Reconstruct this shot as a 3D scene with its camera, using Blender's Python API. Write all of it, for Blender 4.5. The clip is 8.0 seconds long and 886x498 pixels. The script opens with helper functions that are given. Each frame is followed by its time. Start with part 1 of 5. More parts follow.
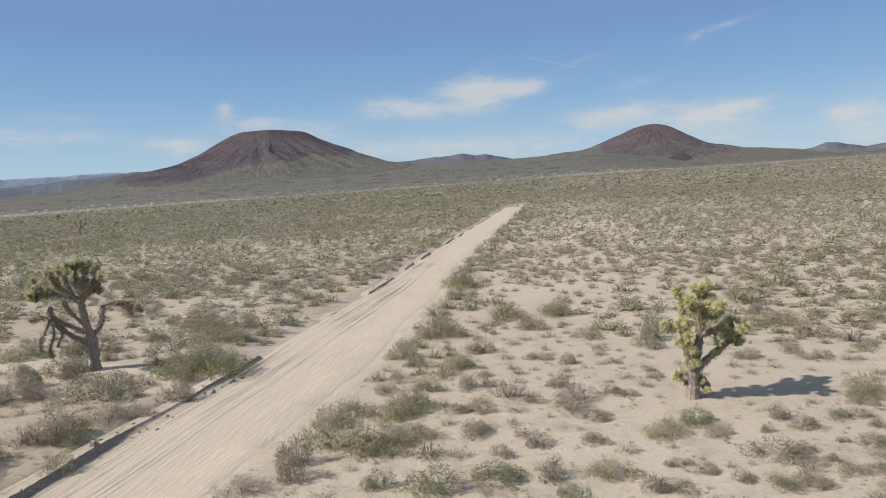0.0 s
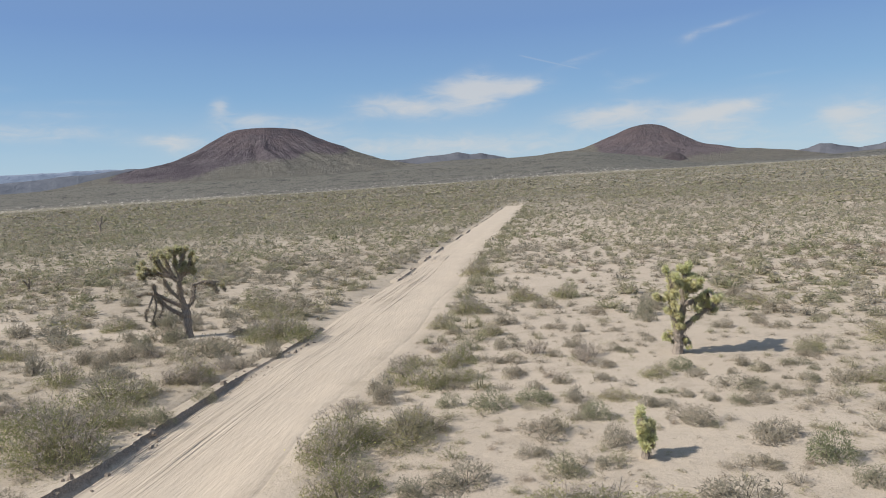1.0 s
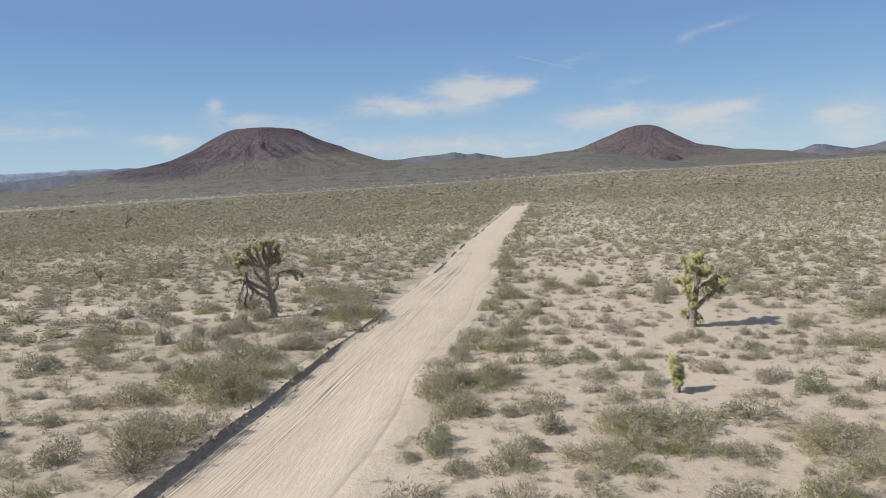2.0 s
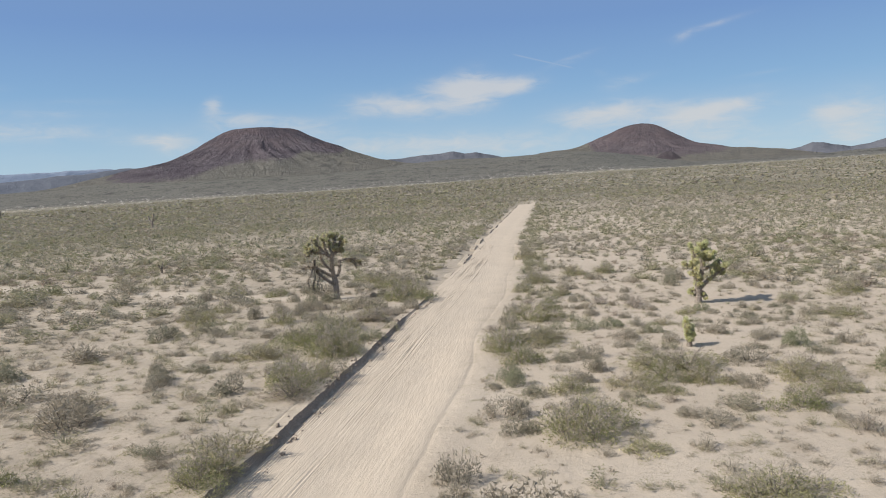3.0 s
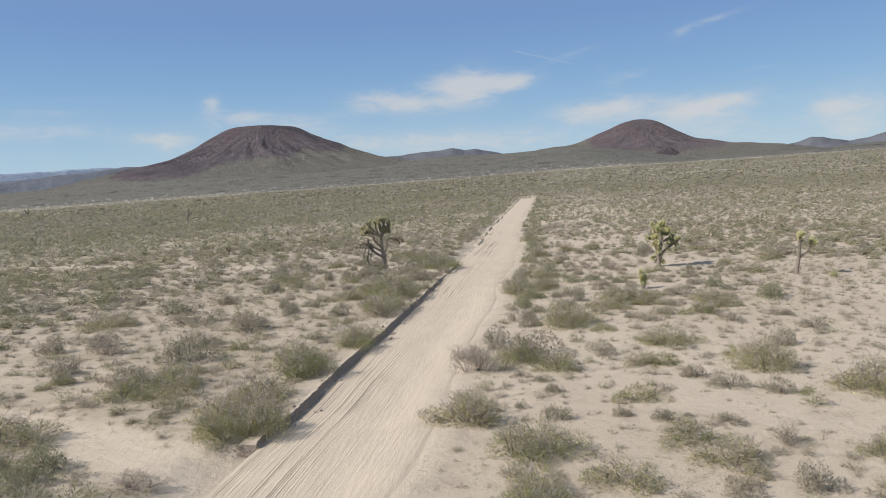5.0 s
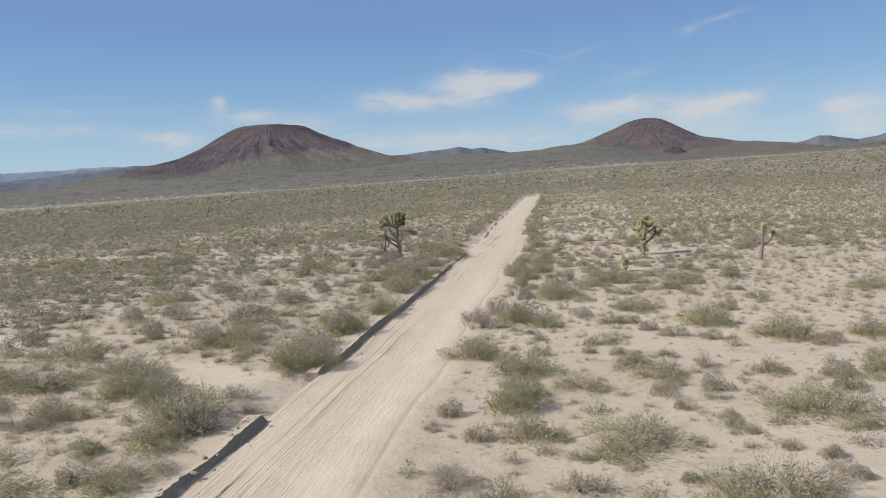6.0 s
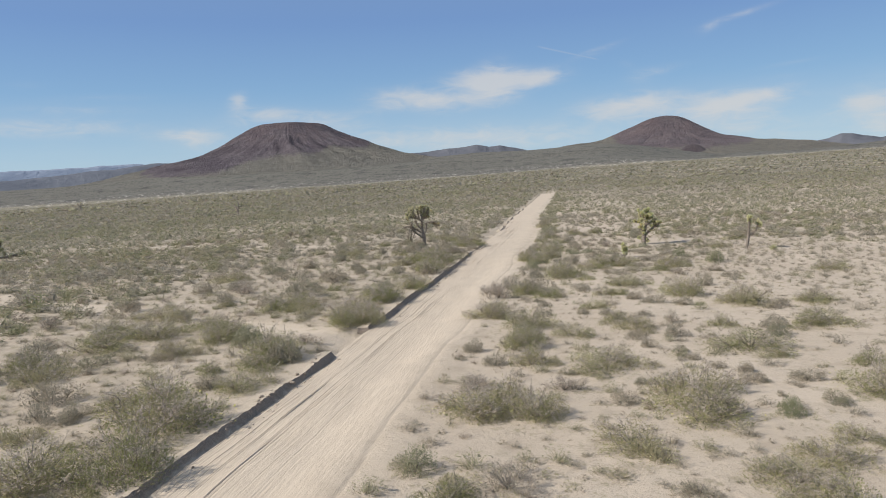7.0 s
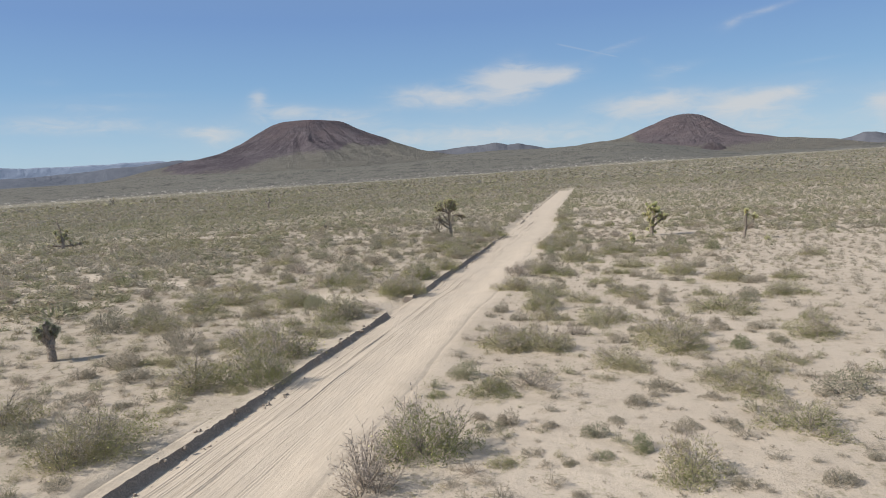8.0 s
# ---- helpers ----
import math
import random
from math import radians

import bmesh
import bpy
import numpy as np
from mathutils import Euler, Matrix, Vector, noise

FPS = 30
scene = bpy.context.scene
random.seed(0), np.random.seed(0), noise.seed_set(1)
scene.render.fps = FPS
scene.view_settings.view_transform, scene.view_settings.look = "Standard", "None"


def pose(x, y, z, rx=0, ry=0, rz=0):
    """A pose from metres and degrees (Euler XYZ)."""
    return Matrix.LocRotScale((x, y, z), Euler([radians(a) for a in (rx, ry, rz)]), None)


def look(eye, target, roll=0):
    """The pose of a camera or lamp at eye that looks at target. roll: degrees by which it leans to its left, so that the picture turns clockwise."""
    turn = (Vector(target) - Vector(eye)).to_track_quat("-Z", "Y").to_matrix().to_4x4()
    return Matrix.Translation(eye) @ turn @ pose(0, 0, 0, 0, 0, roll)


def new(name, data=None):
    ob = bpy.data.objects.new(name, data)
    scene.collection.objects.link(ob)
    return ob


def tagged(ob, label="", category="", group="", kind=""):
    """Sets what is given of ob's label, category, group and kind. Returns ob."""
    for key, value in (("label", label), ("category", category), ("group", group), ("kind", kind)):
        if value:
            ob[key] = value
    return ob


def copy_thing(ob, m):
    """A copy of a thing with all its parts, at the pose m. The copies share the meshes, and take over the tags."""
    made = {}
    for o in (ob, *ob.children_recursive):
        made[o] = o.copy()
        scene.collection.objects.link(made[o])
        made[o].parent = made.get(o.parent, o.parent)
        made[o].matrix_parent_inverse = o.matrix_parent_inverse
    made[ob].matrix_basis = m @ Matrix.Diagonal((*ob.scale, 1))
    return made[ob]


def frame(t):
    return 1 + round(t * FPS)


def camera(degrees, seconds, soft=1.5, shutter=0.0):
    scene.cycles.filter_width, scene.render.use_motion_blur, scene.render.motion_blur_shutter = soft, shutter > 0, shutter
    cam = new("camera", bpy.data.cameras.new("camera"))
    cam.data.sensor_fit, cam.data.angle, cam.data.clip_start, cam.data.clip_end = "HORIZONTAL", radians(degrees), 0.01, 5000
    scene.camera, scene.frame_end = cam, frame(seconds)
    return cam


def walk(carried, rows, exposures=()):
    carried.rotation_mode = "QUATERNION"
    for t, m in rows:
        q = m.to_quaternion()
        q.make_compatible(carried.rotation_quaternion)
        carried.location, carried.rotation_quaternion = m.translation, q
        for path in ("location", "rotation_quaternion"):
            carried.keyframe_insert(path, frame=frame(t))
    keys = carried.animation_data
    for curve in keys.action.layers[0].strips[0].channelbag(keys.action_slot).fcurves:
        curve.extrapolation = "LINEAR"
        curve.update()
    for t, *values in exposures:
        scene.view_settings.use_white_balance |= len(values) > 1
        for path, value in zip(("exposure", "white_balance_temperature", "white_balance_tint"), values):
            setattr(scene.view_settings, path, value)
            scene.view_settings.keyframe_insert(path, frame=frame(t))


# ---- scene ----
cam = camera(62.5, 8.0, soft=1.0)
METRES, EYE, TILT, LEAN, TURN = 51.724, 6.0, 0.0, 0.0, 9.8
ROWS = [
    (0.0, 0.0, 0.0, 0.0, -0.21, -4.62, 2.57),
    (0.5, -0.0131, -0.0552, 0.0017, -0.4, -4.7, 2.43),
    (1.0, -0.0318, -0.1087, 0.0029, -0.6, -4.74, 2.26),
    (1.5, -0.0558, -0.1619, 0.0051, -0.82, -4.75, 2.13),
    (2.0, -0.0832, -0.2161, 0.0075, -0.94, -4.76, 2.15),
    (3.5, -0.1485, -0.3921, 0.0095, -1.12, -4.89, 2.43),
    (4.0, -0.16, -0.4545, 0.0094, -1.16, -4.96, 2.54),
    (4.5, -0.1672, -0.5179, 0.009, -1.19, -5.04, 2.63),
    (6.0, -0.1782, -0.7106, 0.0072, -0.58, -5.16, 2.66),
    (6.5, -0.1815, -0.7753, 0.0064, -0.07, -5.23, 2.65),
    (7.0, -0.185, -0.8399, 0.0051, 0.8, -5.27, 2.57),
    (7.5, -0.1901, -0.9043, 0.0037, 1.81, -5.31, 2.48),
    (8.0, -0.1977, -0.9688, 0.0026, 2.22, -5.38, 2.4),
]
walk(cam, [(t, pose(0, 0, EYE, TILT, LEAN, TURN) @ pose(METRES * x, METRES * y, METRES * z, 90 + pitch, roll, yaw)) for t, x, y, z, yaw, pitch, roll in ROWS])

# ---- sky, sun ----
SUN_TO = Vector((-3.5, -1.45, 3.05)).normalized()
SUN_EL = math.asin(SUN_TO.z)
SUN_AZ = math.atan2(SUN_TO.x, SUN_TO.y)
scene.view_settings.exposure = 0.0

world = bpy.data.worlds.new("sky")
scene.world = world
world.use_nodes = True


class Nodes:
    """Short hand for node trees."""

    def __init__(self, tree):
        self.t = tree

    def add(self, kind, **props):
        n = self.t.nodes.new(kind)
        for k, v in props.items():
            if k == "operation":
                n.operation = v
            elif k == "data_type":
                n.data_type = v
            elif k == "blend_type":
                n.blend_type = v
        return n

    def put(self, socket, value):
        if isinstance(value, bpy.types.NodeSocket):
            self.t.links.new(value, socket)
        elif value is not None:
            socket.default_value = value

    def math(self, op, a, b=None, c=None, clamp=False):
        n = self.add("ShaderNodeMath", operation=op)
        n.use_clamp = clamp
        self.put(n.inputs[0], a)
        self.put(n.inputs[1], b)
        self.put(n.inputs[2], c)
        return n.outputs[0]

    def vmath(self, op, a, b=None):
        n = self.add("ShaderNodeVectorMath", operation=op)
        self.put(n.inputs[0], a)
        self.put(n.inputs[1], b)
        return n.outputs[0]

    def noise(self, vec, scale, detail=4.0, rough=0.55, distortion=0.0):
        n = self.add("ShaderNodeTexNoise")
        self.put(n.inputs["Vector"], vec)
        n.inputs["Scale"].default_value = scale
        n.inputs["Detail"].default_value = detail
        n.inputs["Roughness"].default_value = rough
        n.inputs["Distortion"].default_value = distortion
        return n.outputs["Fac"]

    def ramp(self, fac, *stops):
        n = self.add("ShaderNodeValToRGB")
        e = n.color_ramp.elements
        while len(e) < len(stops):
            e.new(0.5)
        for k, (p, c) in zip(e, stops):
            k.position = p
            k.color = (*c, 1) if isinstance(c, tuple) else (c, c, c, 1)
        self.put(n.inputs["Fac"], fac)
        return n.outputs["Color"]

    def mix(self, fac, a, b, blend="MIX"):
        n = self.add("ShaderNodeMix", data_type="RGBA", blend_type=blend)
        self.put(n.inputs[0], fac)
        self.put(n.inputs[6], (*a, 1) if isinstance(a, tuple) else a)
        self.put(n.inputs[7], (*b, 1) if isinstance(b, tuple) else b)
        return n.outputs[2]

    def span(self, value, a, b):
        n = self.add("ShaderNodeMapRange")
        n.interpolation_type = "SMOOTHSTEP"
        self.put(n.inputs[0], value)
        n.inputs[1].default_value, n.inputs[2].default_value = a, b
        return n.outputs[0]

    def xyz(self, vec):
        n = self.add("ShaderNodeSeparateXYZ")
        self.put(n.inputs[0], vec)
        return n.outputs

    def vec(self, x, y, z):
        n = self.add("ShaderNodeCombineXYZ")
        self.put(n.inputs[0], x), self.put(n.inputs[1], y), self.put(n.inputs[2], z)
        return n.outputs[0]


# thin clouds: azimuth, elevation, half width, half height (degrees), lean, strength
CLOUDS_EAST = (
    (-2.8, 7.51, 1.6, 0.52, 0.15, 0.65), (1.4, 9.10, 2.0, 0.33, 0.22, 0.22), (2.7, 4.76, 3.2, 0.87, -0.03, 0.8), (4.9, 5.33, 2.3, 0.73, 0.04, 0.7),
    (10.2, 4.33, 3.5, 1.33, -0.02, 0.6), (11.7, 4.95, 3.9, 0.66, 0.02, 0.5), (12.8, 2.77, 4.4, 1.06, -0.09, 0.4), (20.4, 3.44, 2.4, 2.00, 0.03, 0.75),
    (18.9, 4.00, 2.0, 0.60, 0.18, 0.4), (9.5, 10.1, 0.9, 0.52, 0.35, 0.26), (4.9, 7.13, 1.7, 0.66, 0.11, 0.25), (3.6, 8.06, 0.6, 0.33, -0.20, 0.2), (14.2, 6.28, 2.0, 0.33, 0.03, 0.15),
)
CLOUDS_WEST = (
    (-5.9, 7.64, 4.0, 0.80, -0.00, 1), (-6.7, 6.88, 2.2, 1.12, -0.05, 0.8), (-12.2, 6.33, 3.7, 0.87, -0.09, 0.95), (-7.9, 6.34, 2.8, 0.66, -0.03, 0.25),
    (-6.3, 9.10, 1.5, 0.60, 0.14, 0.2), (-8.5, 3.31, 10.4, 0.99, -0.02, 0.75), (-25.7, 6.47, 0.6, 0.66, 0.06, 0.45), (-24.5, 5.37, 2.4, 0.80, 0.04, 0.5),
    (-19.1, 5.01, 2.9, 0.80, -0.10, 0.5), (-28.6, 3.97, 1.8, 0.93, -0.10, 0.6), (-16.3, 5.57, 1.7, 0.46, 0.05, 0.2),
    (-38.5, 4.80, 6.0, 0.70, 0.00, 0.6), (-36.5, 6.10, 5.0, 0.40, 0.00, 0.3), (-39.8, 7.70, 1.5, 0.40, 0.00, 0.15),
)
WISPS = (
    (11.4, 4.85, 3.6, 0.42, 0.2, 0.45), (11.6, 10.75, 2.8, 0.28, 0.21, 0.36), (1.7, 9.35, 1.7, 0.2, 0.26, 0.26), (6.2, 7.5, 2.2, 0.4, 0.12, 0.2),
    (-25.9, 6.8, 0.8, 0.5, 0.3, 0.4), (-23.2, 5.75, 2.3, 0.42, -0.05, 0.35), (-30.2, 4.15, 2.4, 0.36, 0.0, 0.5), (-35, 6.9, 5.0, 0.32, 0.03, 0.2), (14.6, 7.1, 2.4, 0.22, 0.08, 0.2),
)


def build_sky():
    n = Nodes(world.node_tree)
    bg = world.node_tree.nodes["Background"]
    sky = n.add("ShaderNodeTexSky")
    sky.sky_type = "NISHITA"
    sky.sun_disc = False
    sky.sun_elevation = SUN_EL
    sky.sun_rotation = SUN_AZ
    sky.altitude = 1200
    sky.air_density, sky.dust_density, sky.ozone_density = 1.0, 0.1, 3.0
    d = n.add("ShaderNodeTexCoord").outputs["Generated"]
    x, y, z = n.xyz(d)
    az = n.math("MULTIPLY", n.math("ARCTAN2", x, y), 57.2958)
    el = n.math("MULTIPLY", n.math("ARCSINE", z), 57.2958)
    flat = n.vec(az, n.math("MULTIPLY", el, 3.2), 0.0)
    wisp = n.span(n.noise(flat, 0.16, 7.0, 0.6, 0.6), 0.36, 0.72)
    fine = n.noise(flat, 0.42, 8.0, 0.6, 0.8)
    ragged = n.math("MULTIPLY", n.math("SUBTRACT", fine, 0.5), 1.35)
    total = None
    for a, e, w, h, lean, s in CLOUDS_EAST + CLOUDS_WEST + WISPS:
        da = n.math("SUBTRACT", az, a)
        de = n.math("SUBTRACT", n.math("SUBTRACT", el, e), n.math("MULTIPLY", da, lean))
        q = n.math("ADD", n.math("POWER", n.math("ABSOLUTE", n.math("DIVIDE", da, w)), 2.0), n.math("POWER", n.math("ABSOLUTE", n.math("DIVIDE", de, h)), 2.0))
        m = n.math("MULTIPLY", n.math("EXPONENT", n.math("MULTIPLY", q, -1.0)), s)
        total = m if total is None else n.math("ADD", total, m)
    body = n.span(n.math("ADD", total, n.math("MULTIPLY", ragged, n.span(total, 0.02, 0.5))), 0.0, 1.3)
    cloud = n.math("MULTIPLY", body, 0.72)
    # an old contrail
    t = n.math("DIVIDE", n.math("SUBTRACT", az, -3.2), 5.0)
    off = n.math("SUBTRACT", el, n.math("SUBTRACT", 9.9, n.math("MULTIPLY", t, 1.4)))
    line = n.math("MULTIPLY", n.math("EXPONENT", n.math("MULTIPLY", n.math("POWER", n.math("ABSOLUTE", n.math("DIVIDE", off, 0.06)), 2.0), -1.0)), n.math("MULTIPLY", n.span(t, 0.0, 0.15), n.span(t, 1.0, 0.85)))
    cloud = n.math("MAXIMUM", cloud, n.math("MULTIPLY", line, 0.15))
    # thin veil towards the horizon
    veil = n.math("MULTIPLY", n.span(el, 9.0, 0.0), 0.10)
    cloud = n.math("ADD", cloud, n.math("MULTIPLY", veil, n.math("ADD", 0.6, n.math("MULTIPLY", wisp, 0.6))), clamp=True)
    height = n.math("DIVIDE", el, 90.0)
    clear = n.ramp(height, (0.0, (0.40, 0.57, 0.71)), (0.035, (0.345, 0.525, 0.70)), (0.08, (0.235, 0.42, 0.66)), (0.135, (0.178, 0.315, 0.60)), (0.3, (0.25, 0.33, 0.47)), (1.0, (0.27, 0.33, 0.42)))
    bright = n.vmath("SCALE", clear)
    bright.node.inputs["Scale"].default_value = 10.0
    air = n.mix(0.8, sky.outputs[0], bright)
    col = n.mix(cloud, air, (SKY_WHITE, SKY_WHITE * 0.985, SKY_WHITE * 0.97))
    n.put(bg.inputs["Color"], col)
    bg.inputs["Strength"].default_value = SKY_STRENGTH


SKY_STRENGTH, SKY_WHITE = 0.1, 6.6
build_sky()
sun = new("sun", bpy.data.lights.new("sun", "SUN"))
sun.data.energy = 4.8
sun.data.angle = radians(0.53)
sun.data.color = (1.0, 0.955, 0.89)
sun.matrix_world = look(SUN_TO * 100, (0, 0, 0))


# ---- materials ----
def material(name, rough=0.9, spec=0.2):
    m = bpy.data.materials.new(name)
    m.use_nodes = True
    n = Nodes(m.node_tree)
    b = m.node_tree.nodes["Principled BSDF"]
    b.inputs["Roughness"].default_value = rough
    b.inputs["Specular IOR Level"].default_value = spec
    return m, n, b


def bump(n, b, height, strength, distance):
    k = n.add("ShaderNodeBump")
    k.inputs["Strength"].default_value = strength
    k.inputs["Distance"].default_value = distance
    n.put(k.inputs["Height"], height)
    n.put(b.inputs["Normal"], k.outputs[0])


def place(n):
    return n.add("ShaderNodeNewGeometry").outputs["Position"]


def bare_sand(n, p, fine):
    """Colour of the open sand: pale patches, gravelly crust, small clods."""
    big = n.noise(p, 0.09, 4, 0.6)
    mid = n.noise(p, 0.9, 5, 0.6)
    col = n.ramp(big, (0.3, (0.475, 0.392, 0.303)), (0.7, (0.575, 0.482, 0.38)))
    col = n.mix(n.math("MULTIPLY", n.span(mid, 0.5, 0.72), 0.45), col, (0.360, 0.293, 0.220))
    # gravelly, darker crust in places
    grit = n.math("MULTIPLY", n.span(fine, 0.50, 0.66), n.math("ADD", 0.35, n.span(n.noise(p, 0.35, 3), 0.42, 0.62)))
    col = n.mix(n.math("MULTIPLY", grit, 0.65), col, (0.260, 0.213, 0.167))
    clod = n.span(n.noise(p, 8.0, 5, 0.75), 0.55, 0.70)
    col = n.mix(n.math("MULTIPLY", clod, 0.5), col, (0.300, 0.243, 0.181))
    return col


def sand_material():
    m, n, b = material("desert_sand", 0.95, 0.15)
    p = place(n)
    x, y, z = n.xyz(p)
    fine = n.noise(p, 34.0, 4, 0.75)
    col = bare_sand(n, p, fine)
    # old litter and gravel, thicker on the undisturbed side beyond the bank
    west = n.math("MULTIPLY", n.span(x, -10.9, -12.4), n.span(n.noise(p, 0.5, 5, 0.65), 0.30, 0.62))
    off_s = n.math("ABSOLUTE", n.math("ADD", n.math("ADD", y, 16.0), n.math("MULTIPLY", n.math("ADD", x, 11.0), 0.414)))
    off_n = n.math("ABSOLUTE", n.math("ADD", n.math("SUBTRACT", y, 22.6), n.math("MULTIPLY", n.math("ADD", x, 16.0), 0.27)))
    worn = n.math("MULTIPLY", n.span(n.math("ADD", n.math("MINIMUM", off_s, off_n), n.math("MULTIPLY", n.noise(p, 0.8, 4), 1.4)), 2.3, 1.3), n.span(x, -10.6, -11.6))
    west = n.math("MULTIPLY", west, n.math("SUBTRACT", 1.0, worn))
    col = n.mix(n.math("MULTIPLY", west, 0.42), col, (0.310, 0.260, 0.196))
    # litter of dry stalks and low herbs
    herb = n.math("MULTIPLY", n.span(n.noise(p, 3.1, 5, 0.7), 0.54, 0.68), n.span(n.math("ADD", n.noise(p, 0.22, 3), n.math("MULTIPLY", n.span(x, -9.0, -16.0), 0.16)), 0.45, 0.6))
    col = n.mix(n.math("MULTIPLY", herb, 0.62), col, (0.21, 0.19, 0.105))
    col = n.mix(n.math("MULTIPLY", worn, 0.7), col, (0.550, 0.461, 0.362))
    # far plain: scrub cover too distant for single plants
    r = n.math("SQRT", n.math("ADD", n.math("MULTIPLY", x, x), n.math("MULTIPLY", y, y)))
    wide = n.vec(x, n.math("MULTIPLY", y, 0.05), 0.0)
    speck = n.noise(wide, 0.25, 5, 0.75)
    patch = n.noise(wide, 0.03, 4, 0.6)
    scrub = n.ramp(n.math("ADD", n.math("MULTIPLY", patch, 0.5), n.math("MULTIPLY", speck, 0.5)), (0.3, (0.155, 0.148, 0.104)), (0.7, (0.200, 0.182, 0.127)))
    cover = n.math("MULTIPLY", n.span(n.math("ADD", r, n.math("MULTIPLY", n.math("MAXIMUM", n.math("MULTIPLY", x, -1.0), 0.0), 0.7)), 65.0, 210.0), n.span(speck, 0.68, 0.45))
    col = n.mix(n.math("MULTIPLY", cover, 0.93), col, scrub)
    # dry wash with pale sand, then old lava and its scrub
    az = n.math("ARCTAN2", x, y)
    near = n.ramp(n.math("ADD", n.math("MULTIPLY", az, 57.2958 / 70.0), 45.0 / 70.0), *[((a + 45.0) / 70.0, d / 1500.0) for a, d in zip(*WASH)])
    bend = n.math("SUBTRACT", n.math("ADD", r, n.math("MULTIPLY", n.math("SUBTRACT", n.noise(p, 0.006, 3), 0.5), 90.0)), n.math("MULTIPLY", near, 1500.0))
    wash = n.math("MULTIPLY", n.span(bend, -30.0, 30.0), n.span(bend, 430.0, 160.0))
    polar = n.vec(n.math("MULTIPLY", az, 1000.0), n.math("MULTIPLY", r, 0.06), 0.0)
    washed = n.math("MULTIPLY", wash, n.span(n.noise(polar, 0.16, 7, 0.8), 0.53, 0.6))
    lava = n.span(bend, 60.0, 220.0)
    lavac = n.ramp(n.noise(n.vec(n.math("MULTIPLY", az, 420.0), n.math("MULTIPLY", r, 0.16), 0.0), 0.09, 9, 0.8), (0.36, (0.045, 0.042, 0.04)), (0.44, (0.122, 0.114, 0.096)), (0.54, (0.168, 0.157, 0.13)), (0.61, (0.13, 0.12, 0.1)), (0.68, (0.055, 0.05, 0.047)))
    dots = n.span(n.noise(n.vec(n.math("MULTIPLY", az, 1000.0), n.math("MULTIPLY", r, 0.09), 0.0), 0.3, 4, 0.7), 0.52, 0.64)
    lavac = n.mix(n.math("MULTIPLY", dots, 0.8), lavac, (0.07, 0.067, 0.054))
    col = n.mix(lava, col, lavac)
    col = n.mix(n.math("MULTIPLY", washed, 0.62), col, (0.6, 0.545, 0.475))
    # steep faces: exposed brown earth, its colour darkened to carry the bank's shade
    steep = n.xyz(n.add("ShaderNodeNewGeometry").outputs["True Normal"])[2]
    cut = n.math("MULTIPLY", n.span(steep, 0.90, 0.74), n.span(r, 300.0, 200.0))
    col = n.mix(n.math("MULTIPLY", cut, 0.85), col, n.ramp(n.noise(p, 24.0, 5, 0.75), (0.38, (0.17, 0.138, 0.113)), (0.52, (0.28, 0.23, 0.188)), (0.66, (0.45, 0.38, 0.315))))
    n.put(b.inputs["Base Color"], col)
    h = n.math("ADD", n.math("MULTIPLY", n.noise(p, 2.6, 6, 0.65), 1.0), n.math("MULTIPLY", fine, 0.16))
    h = n.math("ADD", h, n.math("MULTIPLY", cut, n.noise(p, 12.0, 5, 0.7)))
    bump(n, b, h, 0.6, 0.12)
    return m


def road_material():
    m, n, b = material("graded_sand", 0.95, 0.15)
    p = place(n)
    x, y, z = n.xyz(p)
    along = n.vec(n.math("MULTIPLY", x, 6.0), n.math("MULTIPLY", y, 0.35), 0.0)
    streak = n.noise(along, 1.3, 5, 0.6)
    mid = n.noise(p, 0.55, 4, 0.6)
    fine = n.noise(p, 26.0, 4, 0.7)
    col = n.ramp(streak, (0.2, (0.480, 0.393, 0.302)), (0.7, (0.575, 0.482, 0.379)))
    col = n.mix(n.math("MULTIPLY", n.span(mid, 0.45, 0.7), 0.5), col, (0.600, 0.497, 0.384))
    col = n.mix(n.math("MULTIPLY", n.span(fine, 0.58, 0.75), 0.3), col, (0.360, 0.293, 0.226))
    # drifted sand hides the east edge
    edge = n.math("ADD", x, n.math("MULTIPLY", n.span(y, 35.0, 62.0), 1.37))
    edge = n.math("ADD", edge, n.math("MULTIPLY", n.math("SUBTRACT", n.noise(p, 0.7, 5, 0.65), 0.5), 1.6))
    drift = n.span(edge, -8.1, -7.0)
    col = n.mix(drift, col, bare_sand(n, p, n.noise(p, 34.0, 4, 0.75)))
    n.put(b.inputs["Base Color"], col)
    h = n.math("ADD", n.noise(n.vec(n.math("MULTIPLY", x, 5.0), n.math("MULTIPLY", y, 0.6), 0.0), 2.0, 5, 0.6), n.math("MULTIPLY", fine, 0.15))
    bump(n, b, h, 0.42, 0.07)
    return m


